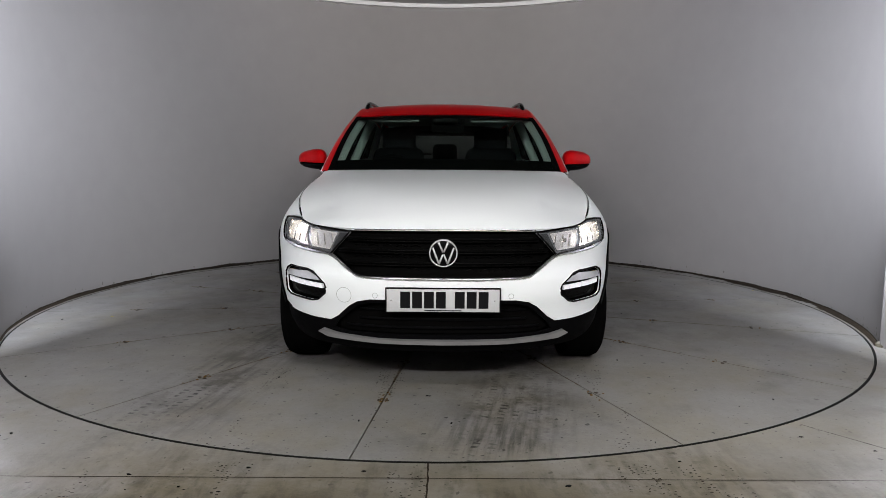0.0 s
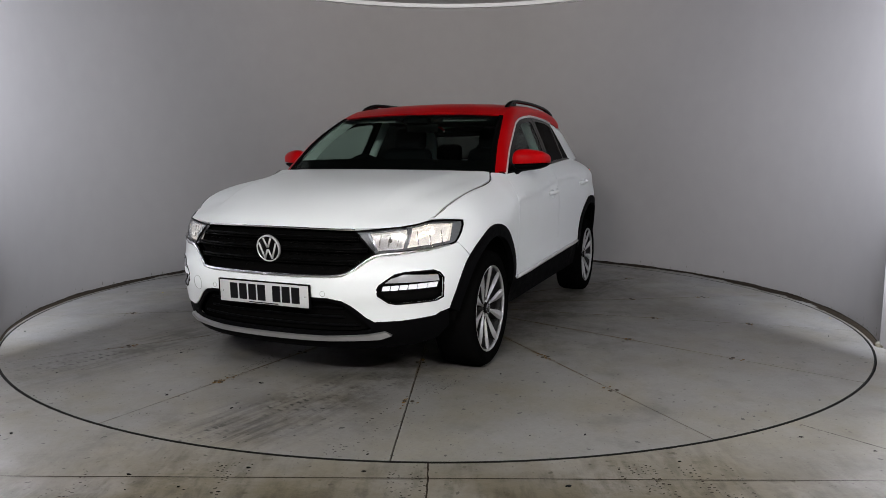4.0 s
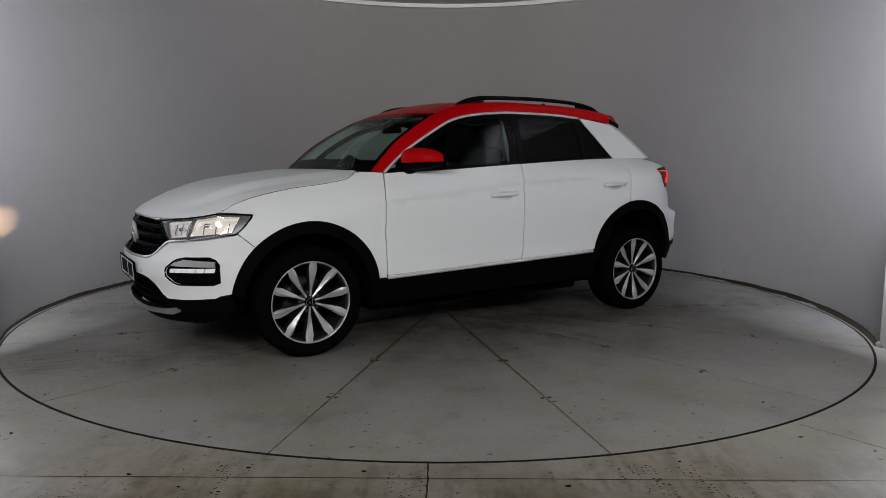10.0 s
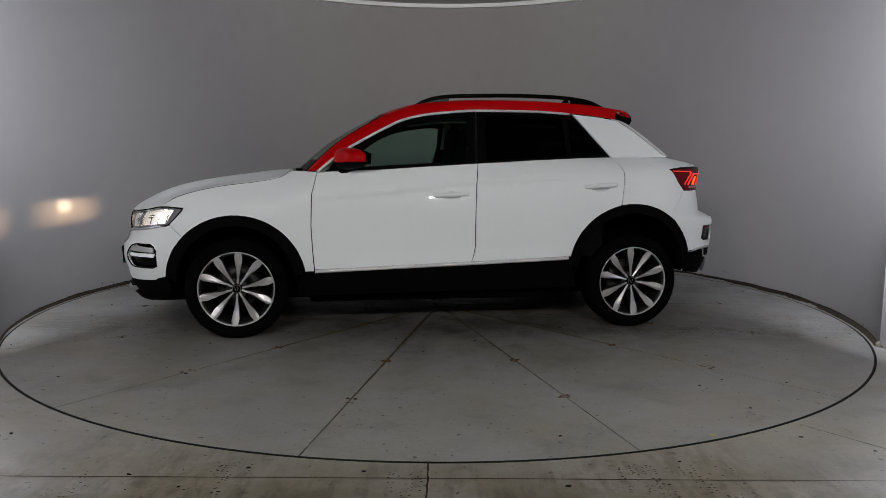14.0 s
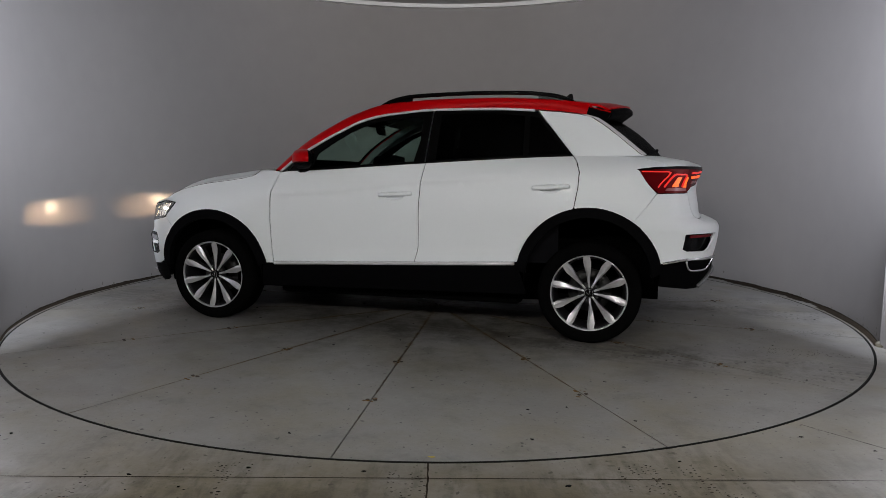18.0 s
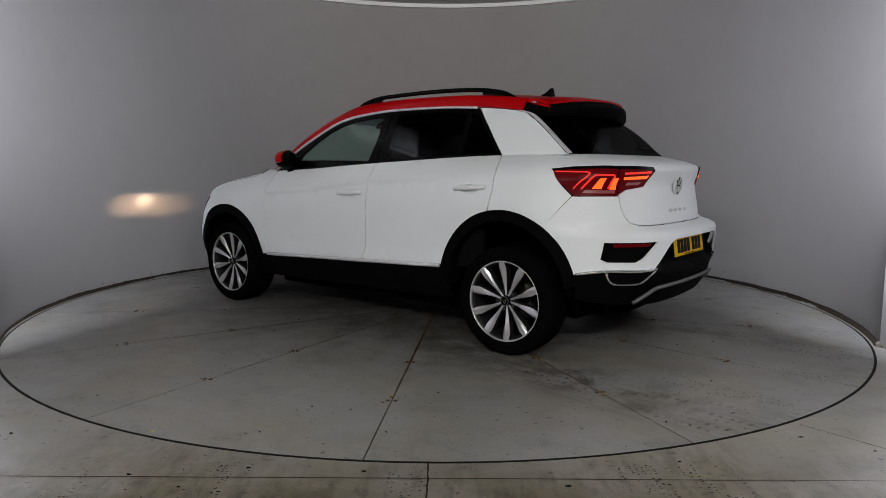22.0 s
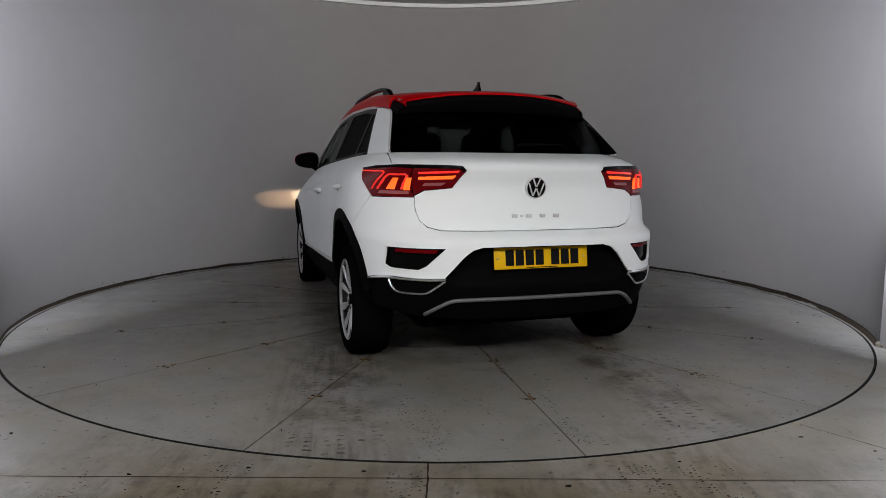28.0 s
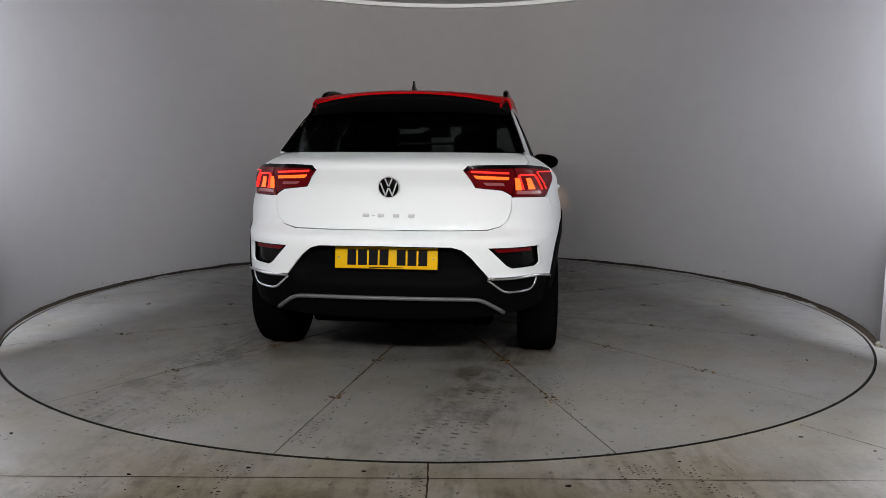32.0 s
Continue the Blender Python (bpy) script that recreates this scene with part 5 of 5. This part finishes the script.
part("model_bar", block(p[0] - 0.008, p[0] + 0.006, 0.071, 0.087, 0.826, 0.832, 0.001), PALE_SILVER, car, "small chrome bar of the model name")
# rear bumper
rb_half = [(0.0, 0.754), ty(0.3, 0.755), ty(0.50, 0.758), ty(0.565, 0.775), ty(0.602, 0.81), ty(0.618, 0.86), ty(0.620, 0.922), tx(-1.80, 0.922), tx(-1.70, 0.921)] + \
          [tx(-1.6775, 0.9225)] + [(UT - u, z) for u, z in arc(RA[0], RA[1], RA[2], 129.95, 166, 10)] + [tx(-1.74, 0.512), ty(0.74, 0.535), ty(0.60, 0.530), ty(0.51, 0.535), ty(0.42, 0.640), ty(0.38, 0.672), ty(0.33, 0.686), (0.0, 0.688)]
RFOG = [ty(0.508, 0.680), ty(0.762, 0.680), ty(0.770, 0.590), ty(0.75, 0.574), ty(0.632, 0.570), ty(0.597, 0.590)]
put("rear_bumper", sheet(both_front(rb_half), tail, 0.026, [RFOG, mirror_u(RFOG)], 0.012, creases=[[ty(y, z) for y in (0.6, 0.45, 0.3, 0.15)] + [(0.0, z)] + [(-ty(y, z)[0], z) for y in (0.15, 0.3, 0.45, 0.6)] for z in (0.705, 0.727, 0.740)]), WHITE, car, "white rear bumper")
low_half = [(0.0, 0.684), ty(0.33, 0.682), ty(0.38, 0.668), ty(0.42, 0.636), ty(0.505, 0.535), ty(0.60, 0.526), ty(0.74, 0.531), tx(-1.74, 0.508), tx(-1.715, 0.49), tx(-1.71, 0.36), ty(0.66, 0.33), ty(0.40, 0.31), (0.0, 0.30)]


def valance(U, z):
    """Rear valance with the sunk field that carries the number plate."""
    k = min(max((0.46 - abs(U) - 0.2 * (0.68 - z)) / 0.07, 0.0), 1.0) * min(max((z - 0.50) / 0.05, 0.0), 1.0)
    return tail_in(0.006 + 0.062 * k)(U, z)


put("rear_valance", sheet(both_front(low_half), valance, 0.026, (), 0.012), PLASTIC, car, "black plastic rear valance")
sk = [tail_in(-0.008)(*ty(y, z)) for y, z in ((0.585, 0.345), (0.53, 0.385), (0.47, 0.418), (0.40, 0.425), (0.2, 0.427))]
sk = smooth_line(sk + [tail_in(-0.008)(0.0, 0.427)], 0.03)
sk = sk + [(x, -y, z) for x, y, z in reversed(sk[:-1])]
put("skid_plate", tube(sk, 0.012, 6, 0.9), DULL, car, "silver rear skid plate line")
for s in (1, -1):
    f2 = (lambda p: p) if s > 0 else mirror_u
    put("rear_fog_pocket", sheet(f2(RFOG), tail_in(0.03), 0.03, (), 0.01), GLOSS, car, "black reflector pocket")
    refl = [ty(0.54, 0.672), ty(0.73, 0.672), ty(0.733, 0.655), ty(0.56, 0.655)]
    put("reflector", sheet(f2(refl), tail_in(0.012), 0.03, (), 0.008), RED_LENS, car, "red rear reflector")
    bar = [tail_in(-0.004)(s * u, z) for u, z in smooth_line([ty(0.505, 0.529), ty(0.62, 0.525), ty(0.74, 0.528), tx(-1.79, 0.518), tx(-1.722, 0.506)], 0.03)]
    put("exhaust_trim", tube(bar, 0.009, 6), CHROME, car, "chrome strip over the exhaust trim")
    loop = [tail_in(-0.002)(s * u, z) for u, z in smooth_line([ty(0.505, 0.522), ty(0.55, 0.485), ty(0.59, 0.456), ty(0.65, 0.452), ty(0.715, 0.458), ty(0.74, 0.49), ty(0.748, 0.52)], 0.02)]
    put("exhaust_trim", tube(loop, 0.007, 6), CHROME, car, "chrome exhaust surround")
    # tail lamps
    lamp = new("tail_lamp")
    lamp.parent = car
    tagged(lamp, "lit red tail lamp")
    outer = [ty(0.622, 1.076), tx(-1.80, 1.078), tx(-1.66, 1.072), tx(-1.568, 1.062), tx(-1.605, 1.005), tx(-1.685, 0.926), tx(-1.80, 0.925), ty(0.622, 0.925)]
    inner = [ty(0.616, 1.075), ty(0.50, 1.074), ty(0.40, 1.072), ty(0.376, 1.057), ty(0.437, 0.973), ty(0.57, 0.960), ty(0.617, 0.935)]
    put("lens_outer", sheet(f2(outer), tail_in(-0.004), 0.03, (), 0.02), RED_LENS, lamp, "red outer lens")
    put("lens_inner", sheet(f2(inner), tail_in(-0.004), 0.03, (), 0.02), RED_LENS, lamp, "red inner lens on the tailgate")
    put("lamp_edge", sheet(f2([ty(0.376, 1.060), ty(0.395, 1.079), ty(0.50, 1.082), ty(0.62, 1.083), tx(-1.80, 1.084), tx(-1.66, 1.078), tx(-1.558, 1.066), tx(-1.57, 1.058), tx(-1.66, 1.066), tx(-1.80, 1.071), ty(0.62, 1.069), ty(0.41, 1.067), ty(0.39, 1.052)]), tail_in(-0.006), 0.03, (), 0.012), GLOSS, lamp, "black upper edge")
    for q, mt, nm in (([ty(0.41, 1.058), ty(0.60, 1.050), ty(0.60, 1.040), ty(0.415, 1.048)], TAIL_GLOW, "light_bar"),
                      ([ty(0.425, 1.034), ty(0.60, 1.026), ty(0.60, 1.013), ty(0.44, 1.018)], TAIL_HOT, "light_bar"),
                      ([ty(0.47, 1.000), ty(0.57, 0.998), ty(0.58, 0.982), ty(0.49, 0.984)], PALE_RED, "reverse_lens"),
                      ([ty(0.64, 0.955), tx(-1.80, 0.955), tx(-1.73, 0.955), tx(-1.72, 0.940), tx(-1.80, 0.938), ty(0.64, 0.938)], PALE_RED, "reverse_lens")):
        put(nm, sheet(f2(q), tail_in(-0.007), 0.02, (), 0.004), mt, lamp, "glowing red light element" if mt in (TAIL_GLOW, TAIL_HOT) else "pale reversing lens")
    # bent light lines of the outer lens: f runs from its inner edge to its outer tip
    ua, ub = ty(0.622, 1.0)[0], tx(-1.568, 1.060)[0]
    at = lambda f, z, d=-0.006: tail_in(d)(s * (ua + (ub - ua) * f), z)
    for pts, r in (([(0.95, 1.052), (0.70, 1.051), (0.47, 1.047), (0.55, 1.005), (0.63, 0.962)], 0.0062),
                   ([(0.52, 0.962), (0.45, 1.000), (0.385, 1.034), (0.24, 1.036), (0.10, 1.034), (0.12, 1.000), (0.145, 0.962)], 0.0085)):
        put("light_line", tube([at(f, z) for f, z in smooth_line(pts, 0.05)], r, 6, 0.6), TAIL_GLOW, lamp, "glowing red light line")
    for hot in ([(0.37, 0.962), (0.29, 1.020), (0.21, 1.020), (0.24, 0.962)], [(0.12, 0.958), (0.10, 1.022), (0.03, 1.022), (0.03, 0.958)]):
        put("light_block", sheet([(s * (ua + (ub - ua) * f), z) for f, z in hot], tail_in(-0.007), 0.02, (), 0.004), TAIL_HOT, lamp, "glowing orange light element")
# fin aerial, wiper
fin = [(-0.99, 0.0, 1.545), (-1.05, 0.0, 1.572), (-1.085, 0.0, 1.600), (-1.105, 0.0, 1.600), (-1.112, 0.0, 1.575), (-1.115, 0.0, 1.545)]
bm = bmesh.new()
L_ = [bm.verts.new((x, 0.012 if z < 1.56 else 0.004, z)) for x, y, z in fin]
R_ = [bm.verts.new((x, -0.012 if z < 1.56 else -0.004, z)) for x, y, z in fin]
bm.faces.new(L_)
bm.faces.new(R_[::-1])
for i in range(len(fin)):
    j = (i + 1) % len(fin)
    bm.faces.new((L_[j], L_[i], R_[i], R_[j]))
part("aerial", bm, GLOSS, car, "black fin aerial")
put("wiper", tube([(-1.70, 0.0, 1.185), (-1.705, -0.02, 1.20), (-1.66, -0.3, 1.20)], 0.008, 6), PLASTIC, car, "rear wiper")
# roof rails
rail = smooth_line([(0.165, 1.474), (0.09, 1.508), (0.0, 1.534), (-0.134, 1.549), (-0.5, 1.560), (-0.80, 1.556), (-0.95, 1.545), (-1.07, 1.525), (-1.165, 1.490)], 0.03)
for s in (1, -1):
    n = len(rail)
    put("roof_rail", tube([(x, s * 0.565, z) for x, z in rail], [0.010 + 0.008 * min(1, i / 3, (n - 1 - i) / 3) for i in range(n)], 8, 0.75), GLOSS, car, "black roof rail")
    for x0, x1 in ((0.16, -0.08), (-0.93, -1.16)):
        zr = lerp_of(sorted(rail))
        q = [(x0, zr(x0) - 0.03), (x0, zr(x0)), ((x0 + x1) / 2, zr((x0 + x1) / 2)), (x1, zr(x1)), (x1, zr(x1) - 0.03), ((x0 + x1) / 2, 1.505)]
        vf = sheet(q, lambda u, v: (u, s * 0.572, v), 0.05, (), 0.016)
        put("rail_foot", vf, GLOSS, car, "black rail foot")

# door mirrors
for s in (1, -1):
    mir = new("door_mirror")
    mir.parent = car
    tagged(mir, "red door mirror on a black foot")
    for nm, mt in (("mirror_cap", RED), ("mirror_base", PLASTIC)):
        bm = bmesh.new()
        bmesh.ops.create_uvsphere(bm, u_segments=36, v_segments=24, radius=1)
        for v in bm.verts:
            q = Vector([math.copysign(abs(c) ** 0.72, c) for c in v.co])
            if mt is RED:
                q.x, q.z = max(q.x, -0.35), max(q.z, -0.35)
            else:
                q *= 0.985
                if q.z > -0.4:
                    q.x = min(q.x, -0.36)
            v.co = Vector((q.x * (0.085 if q.x > 0 else 0.06) - 0.06 * q.y, s * q.y * 0.103, q.z * (0.064 - 0.014 * q.y)))
        bmesh.ops.recalc_face_normals(bm, faces=bm.faces[:])
        for f in bm.faces:
            f.smooth = True
        o = part(nm, bm, mt, mir, "red mirror cap" if mt is RED else "black mirror housing")
        o.matrix_local = pose(0.575, s * 0.882, 1.122)
    put("mirror_glass", sheet([(-0.075, -0.035), (0.08, -0.03), (0.085, 0.03), (0.03, 0.048), (-0.07, 0.045)], lambda u, v: (0.511 - 0.58 * u, s * (0.882 + u), 1.122 + v), 0.05, (), 0.004, (2, 0, 1)), GLOSS, mir, "mirror glass")
    put("mirror_foot", tube([(0.62, s * 0.775, 1.035), (0.61, s * 0.80, 1.055), (0.605, s * 0.85, 1.085)], [0.05, 0.04, 0.035], 8, 0.5), PLASTIC, mir, "black mirror foot")
    # door handles
    for hx, hz in HANDLES:
        y = body(*sx(hx, hz))[1]
        pts = smooth_line([(hx + 0.105, y - 0.004, hz - 0.006), (hx + 0.085, y + 0.012, hz - 0.003), (hx, y + 0.024, hz + 0.002), (hx - 0.085, y + 0.016, hz + 0.006), (hx - 0.11, y - 0.004, hz + 0.006)], 0.02)
        put("door_handle", tube([(a, s * b, c) for a, b, c in pts], 0.013, 8, 1.1), WHITE, car, "white door handle")
        rows = []
        for k in range(6):
            f = max(k / 5, 0.02)
            ring = [sx(hx + 0.067 * f * math.cos(a), hz - 0.008 + 0.031 * f * math.sin(a)) for a in np.linspace(0, 2 * math.pi, 25)]
            rows.append([(p[0], s * p[1], p[2]) for p in (inset(0.001 + 0.020 * (1 - f ** 3))(*q) for q in ring)])
        put("handle_cup", loft(rows, 0.002), WHITE, car, "white handle recess")

# ---- wheels ----


def wheel(name):
    w = new(name)
    tyre = [(0.222, 0.085), (0.235, 0.104), (0.262, 0.112), (0.288, 0.110), (0.305, 0.098), (WHEEL_R - 0.002, 0.080), (WHEEL_R, 0.05), (WHEEL_R, -0.05), (WHEEL_R - 0.002, -0.080), (0.303, -0.104), (0.26, -0.112), (0.222, -0.09)]
    put("tyre", lathe(tyre, 72, True), RUBBER, w, "black tyre")
    put("rim_lip", lathe([(0.233, 0.098), (0.2345, 0.103), (0.231, 0.105), (0.2265, 0.100), (0.224, 0.088), (0.229, 0.090)], 72, True), ALLOY, w, "machined rim edge")
    put("rim_barrel", lathe([(0.2165, 0.085), (0.214, 0.06), (0.200, -0.02), (0.205, -0.09), (0.225, -0.09), (0.2255, 0.089)], 72, True), ALLOY_DARK, w, "dark inner rim")
    put("brake_disc", lathe([(0.05, -0.02), (0.135, -0.02), (0.135, -0.04), (0.05, -0.04)], 48, True), STEEL, w, "steel brake disc")
    put("wheel_back", lathe([(0.01, -0.05), (0.20, -0.05), (0.20, -0.06), (0.01, -0.06)], 40, True), DARK, w, "dark inside of the wheel")
    put("hub", lathe([(0.0005, 0.064), (0.052, 0.064), (0.060, 0.058), (0.064, 0.03), (0.04, 0.0)], 36), ALLOY_DARK, w, "dark hub")
    put("hub_cap", lathe([(0.0005, 0.088), (0.024, 0.088), (0.030, 0.084), (0.031, 0.070)], 32), GLOSS, w, "black centre cap")
    put("cap_ring", lathe([(0.023, 0.0885), (0.0255, 0.0905), (0.028, 0.0885), (0.0255, 0.0865)], 32, True), CHROME, w, "chrome cap ring")
    for a, b in (((-0.012, 0.014), (-0.003, -0.014)), ((0.012, 0.014), (0.003, -0.014))):
        put("cap_bar", tube([(a[0], 0.089, a[1]), (b[0], 0.089, b[1])], 0.002, 5), CHROME, w)
    for k in range(5):
        for s in (-1, 1):
            mid = radians(90 + 72 * k + 36)
            # each pair leaves the hub together and opens like a V towards the rim
            spoke = []
            for r, off, half in ((0.030, 0.008, 0.0055), (0.075, 0.0215, 0.0080), (0.12, 0.036, 0.0145), (0.158, 0.0495, 0.0215), (0.186, 0.0590, 0.0250), (0.222, 0.071, 0.0180)):
                spoke.append((r, s * off, half))
            vt = []
            for r, off, half in spoke:
                y = 0.070 + 0.030 * max(0.0, (r - 0.045) / 0.18) ** 1.5
                lift = 0.011 * math.sin(math.pi * min(1.0, (r - 0.02) / 0.215))
                vt += [(r, off - half, y), (r, off + s * half * 0.35, y + lift), (r, off + half, y)]
            n = len(spoke)

            def place(r, t, y):
                return (r * math.cos(mid) - t * math.sin(mid), y, r * math.sin(mid) + t * math.cos(mid))
            skin = [place(*v) for v in vt] + [place(v[0], v[1], v[2] - 0.003) for v in vt]
            faces = [(3 * i + j, 3 * i + j + 1, 3 * i + j + 4, 3 * i + j + 3) for i in range(n - 1) for j in (0, 1)]
            m3 = 3 * n
            faces += [(3 * i, 3 * i + 3, m3 + 3 * i + 3, m3 + 3 * i) for i in range(n - 1)] + [(3 * i + 2, m3 + 3 * i + 2, m3 + 3 * i + 5, 3 * i + 5) for i in range(n - 1)]
            faces += [(m3 - 3, m3 - 2, 2 * m3 - 2, 2 * m3 - 3), (m3 - 2, m3 - 1, 2 * m3 - 1, 2 * m3 - 2)]
            put("spoke", (skin, faces), ALLOY, w, "bright machined spoke", False)
            flank = [place(v[0], v[1], v[2] - 0.003) for v in vt] + [place(v[0], v[1], v[2] - 0.048) for v in vt]
            put("spoke_side", (flank, [(3 * i, 3 * i + 3, m3 + 3 * i + 3, m3 + 3 * i) for i in range(n - 1)] + [(3 * i + 2, m3 + 3 * i + 2, m3 + 3 * i + 5, 3 * i + 5) for i in range(n - 1)] + [(m3 + 3 * i, m3 + 3 * i + 3, m3 + 3 * i + 5, m3 + 3 * i + 2) for i in range(n - 1)]), ALLOY_DARK, w, "dark painted spoke flank", False)
    for k in range(5):
        a = radians(90 + 72 * k)
        b = put("wheel_bolt", lathe([(0.0005, 0.004), (0.008, 0.004), (0.010, 0.0), (0.010, -0.02)], 8), STEEL, w)
        b.matrix_local = pose(0.056 * math.cos(a), 0.073, 0.056 * math.sin(a))
    return tagged(w, "alloy wheel with five pairs of bright spokes and a black tyre")


first = wheel("wheel")
first.parent = car
first.matrix_local = pose(1.298, 0.768, WHEEL_Z, 0, 14, 0)
for x, y, spin, turn in ((-1.298, 0.772, 23, 0), (1.298, -0.768, 40, 180), (-1.298, -0.772, 5, 180)):
    w = copy_thing(first, pose(x, y, WHEEL_Z, 0, spin, turn))

# ---- cabin ----
part("floor_pan", block(-1.60, 1.88, -0.52, 0.52, 0.185, 0.30, 0.03), DARK, car, "dark underbody")
# wider pan added to keep light off the floor under the car
part("floor_pan", block(-0.86, 0.86, -0.70, 0.70, 0.185, 0.30, 0.03), DARK, car, "dark underbody between the axles")
part("axle", block(-1.36, -1.24, -0.70, 0.70, 0.24, 0.34, 0.02), DARK, car, "dark rear axle")
part("bulkhead", block(0.95, 1.02, -0.62, 0.62, 0.30, 0.96, 0.02), DARK, car, "dark engine bulkhead")
put("dashboard", sheet([(0.98, -0.68), (0.98, 0.68), (0.60, 0.72), (0.47, 0.60), (0.47, -0.60), (0.60, -0.72)], lambda x, y: (x, y, 1.015 - 0.25 * max(0, 0.62 - x) + 0.01 * math.cos(y * 6)), 0.06, (), 0.25, (0.7, 0, -3)), FABRIC, car, "dark dashboard")
wheel_pts = [(0.44 + 0.06 * math.sin(a), -0.36 + 0.185 * math.cos(a), 0.97 + 0.175 * math.sin(a)) for a in np.linspace(0, 2 * math.pi, 36, endpoint=False)]
put("steering_wheel", tube(wheel_pts, 0.016, 8, closed=True), PLASTIC, car, "black steering wheel")
part("wheel_boss", block(0.42, 0.50, -0.43, -0.29, 0.92, 1.02, 0.03), PLASTIC, car, "steering wheel centre")


def seat(y, x, wide):
    part("seat_base", block(x - 0.05, x + 0.50, y - wide, y + wide, 0.45, 0.66, 0.06, 3), FABRIC, car, "dark fabric seat cushion")
    bm = block(-0.07, 0.07, -wide, wide, 0.0, 0.62, 0.055, 3)
    for v in bm.verts:
        v.co.y *= 1 - 0.28 * max(0, v.co.z - 0.25) / 0.4
        v.co.x += -0.20 * v.co.z
    o = part("seat_back", bm, FABRIC, car, "dark fabric seat back")
    o.matrix_local = pose(x, y, 0.60)


def headrest(y, x, z, wide=0.13):
    o = part("headrest", block(-0.05, 0.05, -wide, wide, -0.09, 0.10, 0.045, 3), FABRIC, car, "dark headrest")
    o.matrix_local = pose(x, y, z, 0, -10, 0)
    for s in (-1, 1):
        put("headrest_post", tube([(x + 0.01, y + s * 0.05, z - 0.18), (x, y + s * 0.05, z - 0.05)], 0.007, 6), STEEL, car)


for y in (0.36, -0.36):
    seat(y, -0.10, 0.25)
    headrest(y, -0.26, 1.28)
part("rear_bench", block(-0.95, -0.45, -0.62, 0.62, 0.45, 0.66, 0.06, 3), FABRIC, car, "dark rear bench cushion")
bm = block(-0.07, 0.07, -0.62, 0.62, 0.0, 0.55, 0.055, 3)
for v in bm.verts:
    v.co.x += -0.28 * v.co.z
o = part("bench_back", bm, FABRIC, car, "dark rear bench back")
o.matrix_local = pose(-0.92, 0, 0.58)
for y in (0.36, 0.0, -0.36):
    headrest(y, -1.10, 1.18, 0.11)
part("load_cover", block(-1.72, -1.10, -0.55, 0.55, 1.02, 1.04, 0.008), FABRIC, car, "dark load cover")
o = part("rear_view_mirror", block(-0.012, 0.012, -0.115, 0.115, -0.033, 0.033, 0.012), GLOSS, car, "black inside mirror")
o.matrix_local = pose(0.34, 0.02, 1.345, 0, 12, 6)
part("mirror_stem", block(0.34, 0.43, -0.09, 0.09, 1.372, 1.412, 0.012), GLOSS, car, "black mirror console")
part("headliner", block(-1.30, 0.24, -0.56, 0.56, 1.452, 1.466, 0.005), TRIM, car, "pale roof lining")
for s in (1, -1):
    inner_edge = [np.array((p[0], s * p[1], p[2])) for p in edge[:split + 2]]
    put("pillar_lining", loft([[p + np.array((-0.03, -s * 0.014, -0.012)), p + np.array((-0.05, -s * 0.040, -0.016)), p + np.array((-0.085, -s * 0.050, -0.03))] for p in inner_edge], 0.01), TRIM, car, "pale windscreen pillar lining")
    o = part("sun_visor", block(-0.07, 0.07, -0.16, 0.16, -0.008, 0.008, 0.006), TRIM, car, "pale folded sun visor")
    o.matrix_local = pose(0.285, s * 0.34, 1.418, 0, 22, 0)
    put("pillar_lining", tube([(-0.22, s * 0.735, 1.06), (-0.24, s * 0.650, 1.25), (-0.25, s * 0.575, 1.42)], 0.032, 8), TRIM, car, "pale centre pillar lining")
    put("door_lining", sheet([(0.80, 0.45), (-1.1, 0.48), (-1.1, 1.10), (0.0, 1.06), (0.78, 1.0)], lambda x, z: (x, s * (half_width(x, z) - 0.09), z), 0.15, (), 0.03), FABRIC, car, "dark door lining")
    wp = [(0.93 + 0.03, s * 0.05, 1.055), (0.945, s * 0.35, 1.052), (0.90, s * 0.62, 1.052)]
    put("windscreen_wiper", tube(wp, 0.008, 6), PLASTIC, car, "black windscreen wiper")


def motions():
    """The table turns, and the car with it."""
    turns, rides = [], []
    for t, a in SPIN:
        turns.append((t, pose(*AXIS, 0, 0, 0, a)))
        h = radians(a)
        ox, oy = -0.095, -0.062
        rides.append((t, pose(AXIS[0] + ox * math.cos(h) - oy * math.sin(h), AXIS[1] + ox * math.sin(h) + oy * math.cos(h), 0.001, 0, 0, a - 170.19)))
    walk(table, turns)
    walk(car, rides)


motions()
